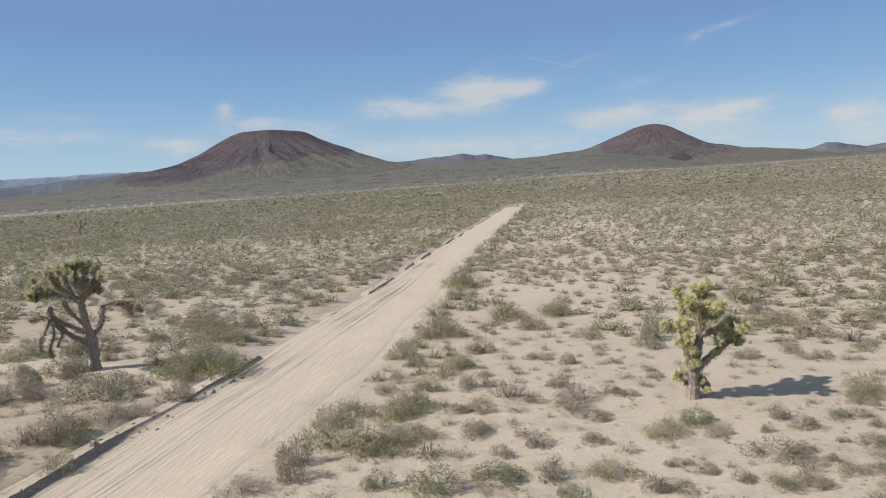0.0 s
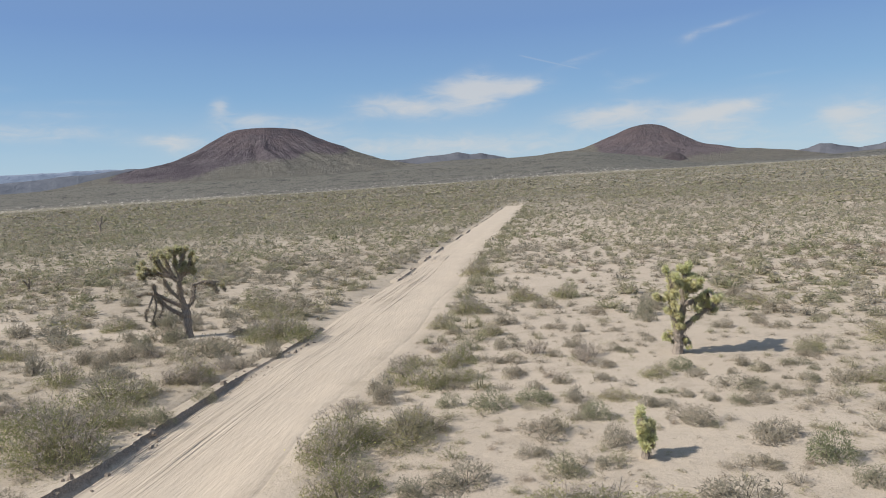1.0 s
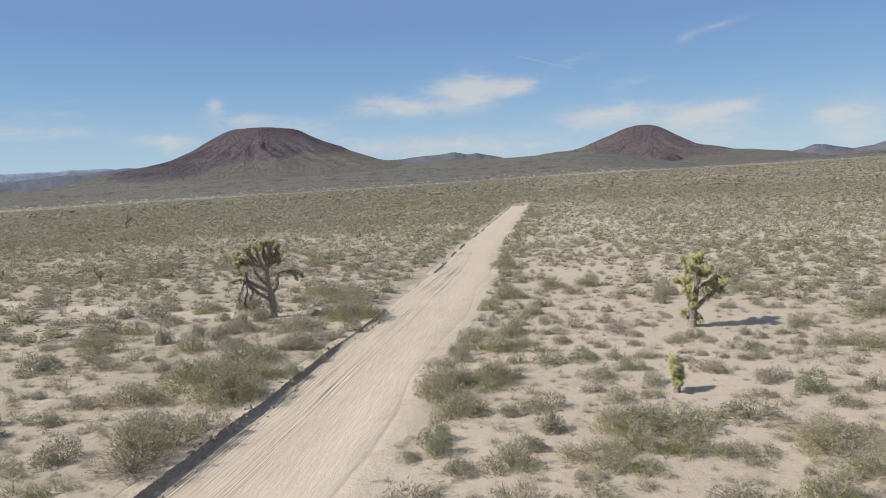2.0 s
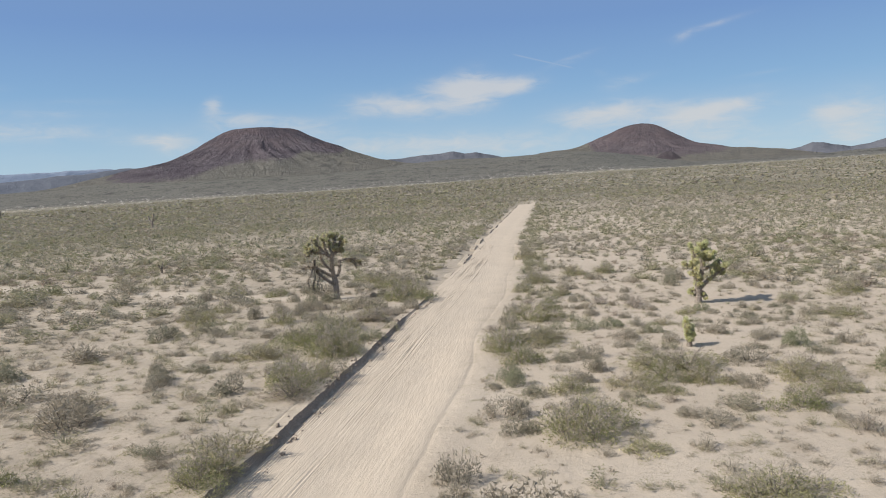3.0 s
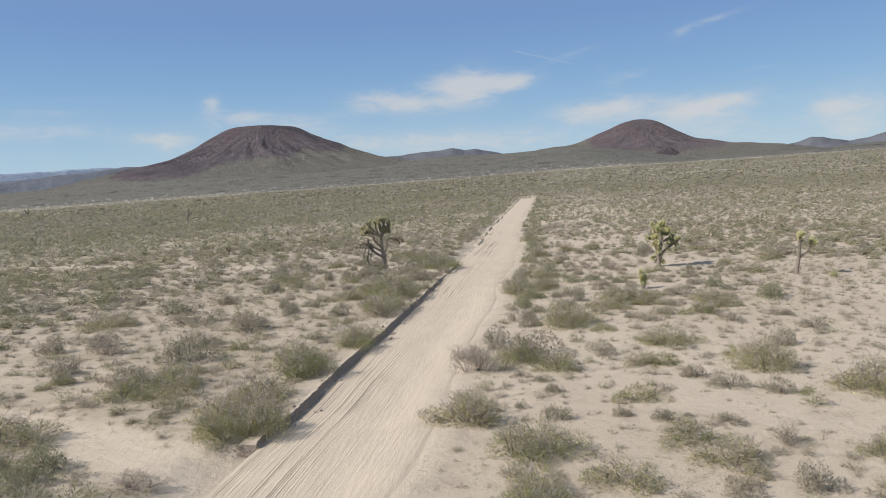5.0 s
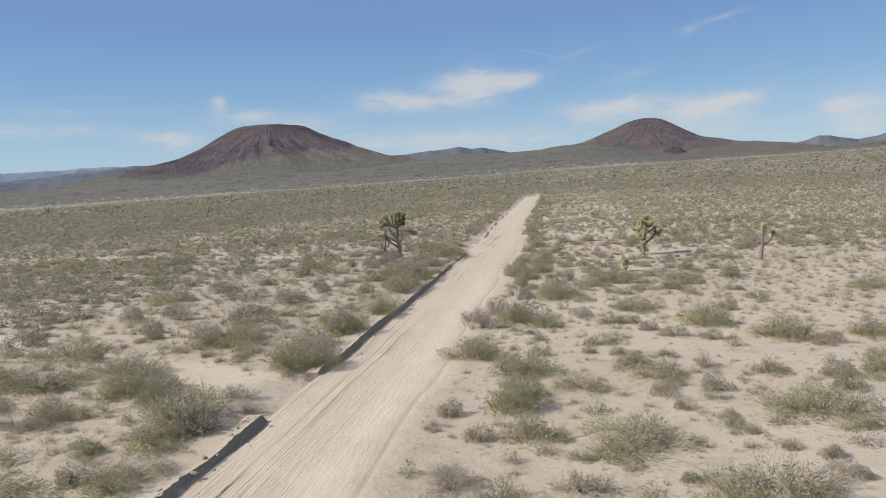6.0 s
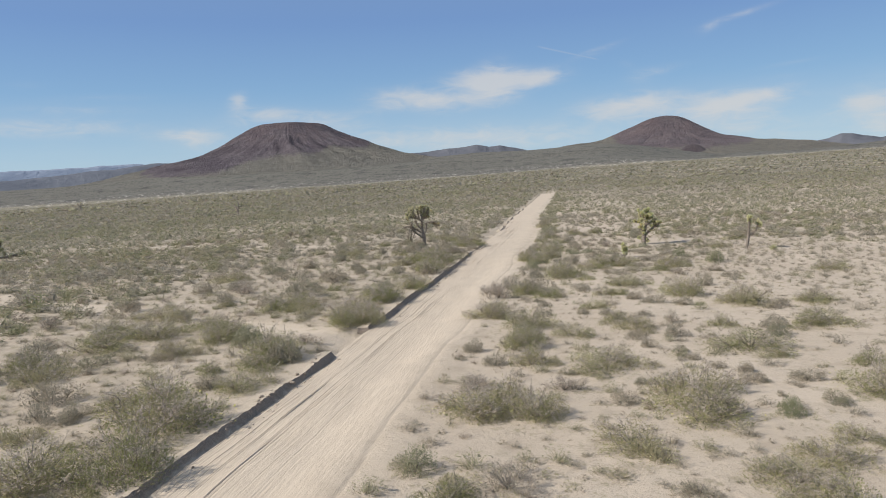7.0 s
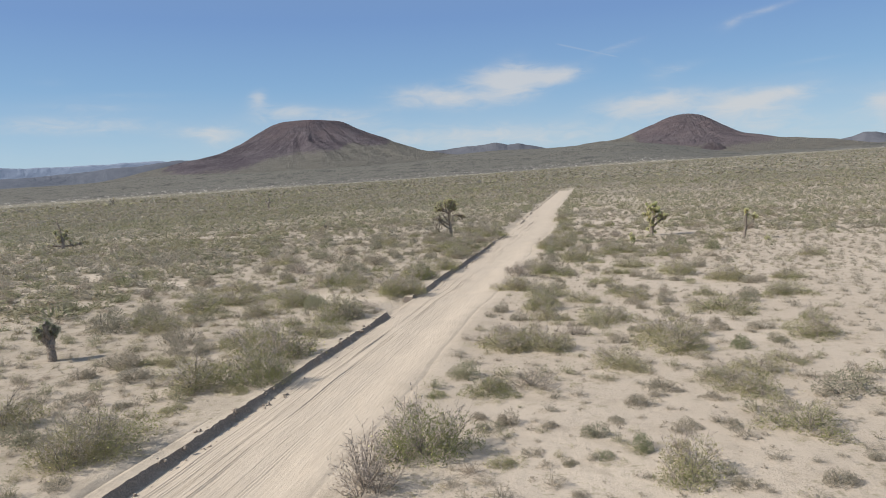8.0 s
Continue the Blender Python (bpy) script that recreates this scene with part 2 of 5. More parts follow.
def leaf_material(name, dark, light, warm, through_light=0.34):
    m, n, b = material(name, 0.7, 0.25)
    p = place(n)
    isl = n.add("ShaderNodeNewGeometry").outputs["Random Per Island"]
    rnd = n.add("ShaderNodeObjectInfo").outputs["Random"]
    col = n.mix(isl, dark, light)
    hue = n.span(n.math("ADD", n.noise(p, 0.55, 3, 0.6), n.math("MULTIPLY", n.math("SUBTRACT", rnd, 0.5), 0.3)), 0.4, 0.68)
    col = n.mix(n.math("MULTIPLY", hue, 0.75), col, warm)
    fresh = n.span(n.math("ADD", n.noise(p, 0.3, 3, 0.6), n.math("MULTIPLY", n.math("SUBTRACT", n.math("FRACT", n.math("MULTIPLY", rnd, 7.3)), 0.5), 0.35)), 0.48, 0.72)
    col = n.mix(n.math("MULTIPLY", fresh, 0.6), col, (dark[0] * 0.86, dark[1] * 0.96, dark[2] * 0.78))
    mott = n.span(n.noise(p, 22.0, 3, 0.7), 0.36, 0.64)
    col = n.mix(n.math("MULTIPLY", n.math("SUBTRACT", 1.0, mott), 0.3), col, (dark[0] * 0.62, dark[1] * 0.62, dark[2] * 0.62))
    n.put(b.inputs["Base Color"], col)
    nor = n.add("ShaderNodeNewGeometry").outputs["Normal"]
    up = n.vmath("NORMALIZE", n.vmath("ADD", n.vmath("MULTIPLY", nor, (0.8, 0.8, 0.8)), (0.0, 0.0, 0.42)))
    n.put(b.inputs["Normal"], up)
    tr = n.add("ShaderNodeBsdfTranslucent")
    n.put(tr.inputs["Color"], col)
    mx = n.add("ShaderNodeMixShader")
    mx.inputs[0].default_value = through_light
    out = m.node_tree.nodes["Material Output"]
    n.put(mx.inputs[1], b.outputs[0])
    n.put(mx.inputs[2], tr.outputs[0])
    n.put(out.inputs["Surface"], mx.outputs[0])
    return m


def twig_material(name, dark, light):
    m, n, b = material(name, 0.85, 0.2)
    p = place(n)
    isl = n.add("ShaderNodeNewGeometry").outputs["Random Per Island"]
    col = n.mix(n.math("MULTIPLY", isl, 0.8), dark, light)
    x, y, z = n.xyz(p)
    rough = n.noise(n.vec(x, y, n.math("MULTIPLY", z, 0.45)), 22.0, 5, 0.7)
    col = n.mix(n.math("MULTIPLY", n.span(rough, 0.42, 0.62), 0.65), col, (dark[0] * 0.55, dark[1] * 0.55, dark[2] * 0.55))
    n.put(b.inputs["Base Color"], col)
    bump(n, b, rough, 0.7, 0.03)
    return m


def rock_material(name, az, dist, low, mid, high, tint, skirt, tone):
    """Cinder slopes: gullied ash in reds and browns; skirt is the height, across the hill, below which scrub covers the apron."""
    m, n, b = material(name, 0.95, 0.1)
    p = place(n)
    x, y, z = n.xyz(p)
    az = radians(az)
    dx, dy = n.math("SUBTRACT", x, dist * math.sin(az)), n.math("SUBTRACT", y, dist * math.cos(az))
    across = n.math("SUBTRACT", n.math("MULTIPLY", dx, math.cos(az)), n.math("MULTIPLY", dy, math.sin(az)))
    big = n.noise(p, 0.008, 5, 0.6)
    fine = n.noise(p, 0.07, 7, 0.8)
    col = n.ramp(n.math("ADD", n.math("MULTIPLY", big, 0.5), n.math("MULTIPLY", fine, 0.5)), (0.36, low), (0.5, mid), (0.64, high))
    # rust-coloured ash high on the flank
    rust = n.math("MULTIPLY", n.span(z, 95.0, 190.0), n.span(n.noise(p, 0.011, 4, 0.6), 0.42, 0.6))
    col = n.mix(n.math("MULTIPLY", rust, 0.5), col, tint)
    # flutes that run down from the rim
    ang = n.math("ARCTAN2", dx, dy)
    run = n.math("ADD", n.math("MULTIPLY", ang, 24.0), n.math("MULTIPLY", n.noise(p, 0.01, 4), 3.0))
    flute = n.noise(n.vec(run, n.math("MULTIPLY", z, 0.01), 0.0), 2.0, 6, 0.75)
    body = n.span(z, 40.0, 110.0)
    col = n.mix(n.math("MULTIPLY", n.math("MULTIPLY", n.span(flute, 0.53, 0.66), body), 0.5), col, (high[0] * 1.25, high[1] * 1.25, high[2] * 1.25))
    col = n.mix(n.math("MULTIPLY", n.math("MULTIPLY", n.span(flute, 0.46, 0.36), body), 0.65), col, (low[0] * 0.6, low[1] * 0.6, low[2] * 0.65))
    foot = n.ramp(n.math("ADD", n.math("DIVIDE", across, 1000.0), 0.5), *[(0.5 + a / 1000.0, q / 250.0) for a, q in skirt])
    edge = n.math("SUBTRACT", z, n.math("MULTIPLY", foot, 250.0))
    edge = n.math("ADD", edge, n.math("MULTIPLY", n.math("SUBTRACT", flute, 0.5), 44.0))
    edge = n.math("ADD", edge, n.math("MULTIPLY", n.math("SUBTRACT", n.noise(p, 0.03, 5, 0.7), 0.5), 36.0))
    green = n.ramp(n.noise(p, 0.05, 6, 0.75), (0.35, tone), (0.65, (tone[0] * 1.45, tone[1] * 1.4, tone[2] * 1.35)))
    col = n.mix(n.span(edge, 7.0, -7.0), col, green)
    n.put(b.inputs["Base Color"], col)
    bump(n, b, n.math("ADD", n.noise(p, 0.05, 6, 0.75), n.math("MULTIPLY", flute, 0.7)), 0.9, 16.0)
    return m


def far_material(name, c1, c2):
    m, n, b = material(name, 1.0, 0.0)
    p = place(n)
    n.put(b.inputs["Base Color"], n.ramp(n.noise(p, 0.006, 6, 0.7), (0.35, c1), (0.65, c2)))
    bump(n, b, n.noise(p, 0.012, 6, 0.7), 0.6, 30.0)
    return m


# bearing (degrees) and distance of the near side of the dry wash
WASH = ((-43, -32, -26, -17, -9, 0, 5, 9, 13, 20), (1020, 980, 930, 860, 860, 930, 960, 860, 790, 760))
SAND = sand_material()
ROAD = road_material()
LEAF_GREY = leaf_material("grey_green_leaves", (0.30, 0.266, 0.198), (0.44, 0.39, 0.295), (0.40, 0.338, 0.252))
LEAF_OLIVE = leaf_material("olive_leaves", (0.262, 0.252, 0.122), (0.42, 0.392, 0.2), (0.40, 0.35, 0.2))
LEAF_GREEN = leaf_material("green_leaves", (0.235, 0.232, 0.142), (0.40, 0.385, 0.245), (0.37, 0.33, 0.21))
SCRUB_GREY = leaf_material("grey_scrub", (0.31, 0.276, 0.21), (0.45, 0.40, 0.31), (0.41, 0.35, 0.265), 0.36)
SCRUB_OLIVE = leaf_material("olive_scrub", (0.29, 0.27, 0.17), (0.43, 0.395, 0.255), (0.41, 0.355, 0.235), 0.36)
SCRUB_DRY = leaf_material("dry_scrub", (0.29, 0.235, 0.178), (0.44, 0.37, 0.285), (0.39, 0.315, 0.24), 0.36)
LEAF_STRAW = leaf_material("straw_tips", (0.40, 0.335, 0.27), (0.64, 0.56, 0.47), (0.56, 0.47, 0.39))
LEAF_DRY = leaf_material("dry_leaves", (0.30, 0.24, 0.18), (0.46, 0.385, 0.30), (0.40, 0.32, 0.245))
LEAF_HERB = leaf_material("herb_leaves", (0.27, 0.255, 0.135), (0.42, 0.39, 0.21), (0.40, 0.345, 0.22))
PETAL = leaf_material("yellow_petals", (0.62, 0.55, 0.18), (0.8, 0.74, 0.36), (0.75, 0.7, 0.42))
TWIG = twig_material("grey_twigs", (0.19, 0.155, 0.125), (0.38, 0.325, 0.27))
TWIG_PALE = twig_material("bleached_twigs", (0.24, 0.20, 0.165), (0.46, 0.40, 0.34))
BARK = twig_material("shaggy_bark", (0.26, 0.215, 0.175), (0.44, 0.375, 0.31))
BLADE = leaf_material("yucca_blades", (0.56, 0.54, 0.27), (0.9, 0.86, 0.52), (0.76, 0.7, 0.42), 0.36)
BLADE_DULL = leaf_material("olive_yucca_blades", (0.48, 0.44, 0.26), (0.8, 0.74, 0.48), (0.66, 0.58, 0.39), 0.36)
BLADE_GREY = leaf_material("grey_green_yucca_blades", (0.36, 0.355, 0.25), (0.60, 0.58, 0.42), (0.5, 0.465, 0.34), 0.55)
BLADE_OLD = leaf_material("dead_yucca_blades", (0.42, 0.355, 0.275), (0.62, 0.54, 0.43), (0.5, 0.43, 0.34), 0.5)


# ---- the lie of the land ----
def step(a, b, v):
    u = np.clip((v - a) / (b - a), 0, 1)
    return u * u * (3 - 2 * u)


def wave(x, y, seed, scale):
    """Smooth noise in about -1..1 out of a few crossed sines."""
    rng = np.random.default_rng(seed)
    out = np.zeros(np.broadcast(x, y).shape)
    for k in range(7):
        a, f, ph = rng.uniform(0, 2 * math.pi), rng.uniform(0.6, 2.2), rng.uniform(0, 2 * math.pi)
        out = out + np.sin((x * math.cos(a) + y * math.sin(a)) * f / scale + ph) / (0.7 + f)
    return out / 2.6


def road_mid(y):
    return -9.2 - 0.95 * step(38, 62, y) + 0.15 * step(95, 140, y)


def road_half(y):
    return 2.2 - 0.42 * step(35, 60, y)


def land(x, y):
    """Height of the open ground."""
    s = (y - 30) / 12
    rise = 12 * np.logaddexp(0, s)
    r = np.hypot(x, y)
    z = 0.1 + 0.018 * np.where(y < 2500, rise, 2470) + 0.025 * np.clip(x, -2500, 2500) * step(80, 600, r)
    u = x / np.maximum(y, 1.0)
    far = (1 - step(0.02, 0.2, u)) * step(0, 300, y)
    z = z + (54 - 14 * step(-0.45, -0.85, u)) * far * step(950, 2250, r) - 0.02 * np.maximum(r - 2400, 0)
    z = z + 7 * wave(x, y, 5, 90) * step(1000, 1700, r)
    return z + 0.06 * wave(x, y, 1, 3.0) + 0.03 * wave(x, y, 2, 0.9) + 0.35 * wave(x, y, 3, 35) * step(40, 160, r)


TRACK_S = ((-75, -62, -43.6, -39.4, -32.4, -25.6, -18, -13.5, -10), (24, 15, -1, -3, -7.3, -9.8, -13.2, -15.4, -16))
TRACK_N = ((-70, -60, -45.8, -34.2, -28, -23.3, -19, -16), (32, 31, 30.8, 28.3, 25.6, 24.4, 23.8, 22.6))


def bare_track(x, y):
    """1 along the two old sandy tracks that run off westwards, 0 beside them."""
    s = np.exp(-((y - np.interp(x, *TRACK_S)) / (1.25 + 0.4 * wave(x, y, 41, 2.0))) ** 4) * (x < -11.3)
    t = np.exp(-((y - np.interp(x, *TRACK_N)) / (0.95 + 0.4 * wave(x, y, 42, 2.0))) ** 4) * (x < -15.5) * (x > -68)
    return np.maximum(s * (1 - 0.5 * step(-26, -34, x)), t)


def cut_depth(y):
    return 0.33 - 0.11 * step(4, 18, y)


def bank_here(y):
    """How much of the graded bank stands along the west edge: gaps at the turn-out and further on."""
    h = 1.0 - step(-19.6, -18.4, y) * (1 - step(-14.6, -13.2, y))
    h = h - 0.85 * step(24.5, 25.5, y) * (1 - step(29.0, 30.0, y))
    h = h * (1 - 0.25 * step(6, 20, y) - 0.1 * step(30, 60, y))
    return h * (0.85 + 0.25 * wave(y, 0 * y, 21, 2.5)) * (1 - step(11, 16, y) * np.clip(0.5 + 0.9 * wave(y, 0 * y, 22, 1.7), 0, 0.9))


def west_edge(y):
    return road_mid(y) - road_half(y) + 0.08 + 0.07 * wave(y, 0 * y, 8, 1.8)


def east_edge(y):
    return road_mid(y) + road_half(y) + 0.22 * wave(y, 0 * y, 11, 2.2) + 0.08 * wave(y, 0 * y, 12, 0.6)


def ground_z(x, y):
    """The ground sheet with the road's trough cut into it."""
    z = land(x, y)
    w, e = west_edge(y), east_edge(y)
    near = 1 - step(128, 146, y)
    # lip of spoil heaped along the west edge
    hb = bank_here(y)
    lip = 0.5 * hb * np.exp(-((x - (w - 0.2)) / 0.3) ** 2) * (0.015 + 0.035 * wave(x, y, 14, 0.16) + 0.03 * wave(x, y, 16, 0.5))
    lip = lip + 0.03 * np.exp(-((x - (e + 0.45)) / 0.4) ** 2) * (1 + 0.5 * wave(x, y, 15, 0.8))
    low = 2.0 * (1 - np.clip(hb, 0, 1))
    trough = step(w - 0.10 - low, w + 0.16, x) * (1 - step(e - 0.9, e + 0.1, x))
    # the turn-out that leaves the road to the west
    turn = (1 - step(0.9, 2.0, np.abs(y - np.interp(x, *TRACK_S)))) * (1 - step(-11.5, -11.0, x)) * step(-34, -18, x)
    return z + near * (lip - cut_depth(y) * trough) - 0.14 * turn * near


def sheet(name, xs, ys, zfun, mat, face_keep=None, smooth=True):
    gx, gy = np.meshgrid(xs, ys)
    gz = zfun(gx, gy)
    co = np.stack([gx, gy, gz], -1).reshape(-1, 3)
    nx, ny = len(xs), len(ys)
    i = (np.arange(ny - 1)[:, None] * nx + np.arange(nx - 1)[None, :]).reshape(-1)
    quads = np.stack([i, i + 1, i + nx + 1, i + nx], -1)
    return mesh_from(name, co, quads, mat, smooth)


def mesh_from(name, co, faces, mat, smooth=False):
    """A mesh object out of vertex and face arrays (all faces with as many corners)."""
    me = bpy.data.meshes.new(name)
    k = faces.shape[1]
    me.vertices.add(len(co))
    me.vertices.foreach_set("co", np.ascontiguousarray(co, dtype=np.float32).ravel())
    me.loops.add(faces.size)
    me.loops.foreach_set("vertex_index", np.ascontiguousarray(faces, dtype=np.int32).ravel())
    me.polygons.add(len(faces))
    me.polygons.foreach_set("loop_start", np.arange(0, faces.size, k, dtype=np.int32))
    me.polygons.foreach_set("use_smooth", np.full(len(faces), smooth, dtype=bool))
    me.update(calc_edges=True)
    me.materials.append(mat)
    return me


def grow(start, stop, first, factor):
    out, s, v = [], first, start
    sign = 1 if stop > start else -1
    while abs(v - start) < abs(stop - start):
        out.append(v)
        v += sign * s
        s *= factor
    out.append(stop)
    return out


xs = sorted(set(np.round(grow(-15, -4900, 0.6, 1.075) + list(np.arange(-15, -12.2, 0.25)) + list(np.arange(-12.2, -10.7, 0.06)) + list(np.arange(-10.7, -7.6, 0.4)) + list(np.arange(-7.6, -5.6, 0.12)) + grow(-5.6, 4900, 0.5, 1.075), 3)))
ys = sorted(set(np.round(list(np.arange(-120, -46, 0.8)) + grow(-120, -4900, 1.2, 1.15) + list(np.arange(-46, 36, 0.42)) + list(np.arange(36, 60, 0.4)) + grow(60, 4900, 0.7, 1.035), 3)))
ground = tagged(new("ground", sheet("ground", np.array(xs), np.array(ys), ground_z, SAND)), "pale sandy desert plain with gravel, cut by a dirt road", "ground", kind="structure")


# ---- the road ----
def road_z(u, y):
    """Surface across the road: u runs from -1 (west) to 1 (east)."""
    x = road_mid(y) + u * road_half(y)
    base = land(x, y) * 0 + land(road_mid(y), y) - cut_depth(y) + 0.13
    base = base + 0.04 * (1 - u * u)
    rng = np.random.default_rng(4)
    ruts = np.zeros(np.broadcast(u, y).shape)
    for k in range(120):
        u0 = rng.uniform(-0.97, 0.6) if k < 34 else rng.uniform(-0.97, -0.1)
        y0, ln, wd, dp = rng.uniform(-60, 60), rng.uniform(6, 30), rng.uniform(0.006, 0.011), rng.uniform(0.006, 0.013) * (1 if k < 34 else 1.5)
        drift = 0.02 * np.sin((y - y0) / rng.uniform(16, 34) + rng.uniform(0, 6)) + rng.normal() * 0.0014 * (y - y0)
        on = step(y0 - ln, y0 - ln * 0.8, y) * (1 - step(y0 + ln * 0.8, y0 + ln, y))
        q = ((u - u0 - drift * 0.6) / wd) ** 2
        ruts = ruts + on * dp * (0.7 * np.exp(-((np.sqrt(q) - 1.6) ** 2) * 2.0) - np.exp(-q))
    ruts = ruts * (0.7 + 0.5 * wave(x, y, 31, 1.0)) * (1 - 0.75 * step(-0.1, 0.45, u))
    return base + ruts + 0.008 * wave(x, y, 32, 0.25) + 0.02 * wave(x, y, 33, 1.6)


def build_road():
    us = np.concatenate([np.linspace(-1.0, 0.3, 150), np.linspace(0.32, 1.15, 44)])
    yy = np.concatenate([np.arange(-120, -46, 1.0), np.arange(-46, 40, 0.36), np.arange(40, 150, 1.2)])
    gu, gy = np.meshgrid(us, yy)
    w = np.where(gu < 0, west_edge(gy) + 0.02, east_edge(gy))
    gx = road_mid(gy) + np.where(gu < 0, -gu * (w - road_mid(gy)), gu * (w - road_mid(gy)))
    gz = road_z(gu, gy)
    # the east side runs out level with the open ground
    meet = step(0.15, 0.97, gu)
    gz = gz * (1 - meet) + (ground_z(gx, gy) + (np.maximum(land(gx, gy), ground_z(gx, gy)) - ground_z(gx, gy)) * (1 - step(0.9, 1.0, gu)) + 0.008 * wave(gx, gy, 35, 0.25) - 0.004 + 0.015 * step(40, 70, gy)) * meet - 0.12 * step(1.0, 1.15, gu)
    nx, ny = len(us), len(yy)
    i = (np.arange(ny - 1)[:, None] * nx + np.arange(nx - 1)[None, :]).reshape(-1)
    quads = np.stack([i, i + 1, i + nx + 1, i + nx], -1)
    me = mesh_from("road", np.stack([gx, gy, gz], -1).reshape(-1, 3), quads, ROAD, True)
    return tagged(new("road", me), "pale graded dirt road with long tyre ruts", "road", kind="structure")


build_road()


def build_bank():
    """The crumbling cut along the west edge of the road."""
    yy = np.concatenate([np.arange(-120, -46, 0.4), np.arange(-46, 50, 0.08), np.arange(50, 132, 0.3)])
    vv = np.linspace(0, 1, 15)
    v, y = np.meshgrid(vv, yy)
    hb = np.clip(bank_here(y), 0, 1.2)
    w = west_edge(y)
    bites = np.maximum(wave(y, 0 * y, 61, 0.5), 0) ** 0.7 * 0.05 + 0.05 * wave(y, 0 * y, 62, 0.13) + 0.04 * wave(y, 0 * y, 66, 0.06)
    crest = w + 0.0 - bites * np.minimum(hb, 1)
    x = np.where(v < 0.3, w - 0.5 + (crest - w + 0.5) * v / 0.3, crest + (w + 0.24 + 0.05 * wave(y, 0 * y, 67, 0.3) - crest) * (v - 0.3) / 0.7)
    top = land(x, y)
    foot = land(road_mid(y), y) - cut_depth(y) + 0.08
    fall = np.clip((v - 0.3) / 0.7, 0, 1) ** 0.55
    z = top + (foot - top) * fall
    z = z + hb * (0.012 + 0.03 * step(0.15, 0.3, v) * (1 - fall)) + hb * (0.02 * wave(x, y, 63, 0.08) + 0.012 * wave(x, y, 64, 0.3)) * step(0.1, 0.28, v) * (1 - step(0.85, 1, v))
    z = z - 0.03 * (v == 0) - 0.45 * (1 - step(0.12, 0.3, hb))
    nx, ny = len(vv), len(yy)
    i = (np.arange(ny - 1)[:, None] * nx + np.arange(nx - 1)[None, :]).reshape(-1)
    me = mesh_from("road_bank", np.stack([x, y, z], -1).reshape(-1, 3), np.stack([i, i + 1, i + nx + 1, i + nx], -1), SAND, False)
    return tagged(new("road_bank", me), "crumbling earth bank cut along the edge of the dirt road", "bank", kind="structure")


build_bank()


def build_clods():
    """Lumps of earth that have crumbled off the bank."""
    rng = np.random.default_rng(71)
    n = 1500
    y = rng.uniform(-46, 62, n)
    y = y[(bank_here(y) > 0.25) & (wave(y, 0 * y, 72, 1.1) + rng.normal(size=n) * 0.4 > 0.0)]
    n = len(y)
    x = west_edge(y) + np.where(rng.random(n) < 0.35, rng.normal(-0.12, 0.1, n), rng.normal(0.36, 0.12, n))
    r = np.clip(rng.lognormal(-3.4, 0.5, n), 0.015, 0.11)
    low = land(road_mid(y), y) - cut_depth(y) + 0.12
    z = np.where(x > west_edge(y) + 0.12, low, land(x, y)) + r * 0.2
    unit = np.array([(math.cos(a) * c, math.sin(a) * c, s) for c, s in ((0.75, -0.6), (1.0, 0.05), (0.65, 0.7)) for a in np.arange(6) * math.pi / 3] + [(0, 0, 1.0)])
    tri = []
    for k in range(6):
        q = (k + 1) % 6
        tri += [(k, q, 6 + q), (k, 6 + q, 6 + k), (6 + k, 6 + q, 12 + q), (6 + k, 12 + q, 12 + k), (12 + k, 12 + q, 18)]
    lump = unit[None] * r[:, None, None] * rng.uniform(0.65, 1.35, (n, len(unit), 1)) * rng.uniform(0.7, 1.3, (n, 1, 3))
    co = lump + np.stack([x, y, z], -1)[:, None]
    faces = (np.array(tri)[None] + (np.arange(n) * len(unit))[:, None, None]).reshape(-1, 3)
    ob = new("earth_clods", mesh_from("earth_clods", co.reshape(-1, 3), faces, SAND))
    return tagged(ob, "brown earth clods crumbled along the road bank", "clods", kind="stuff")


build_clods()


# ---- cinder cones and far ranges ----
def fbm(x, y, seed, scale, octaves=5):
    out, amp = 0, 1.0
    for k in range(octaves):
        out = out + amp * wave(x, y, seed + k, scale / 2**k)
        amp *= 0.55
    return out


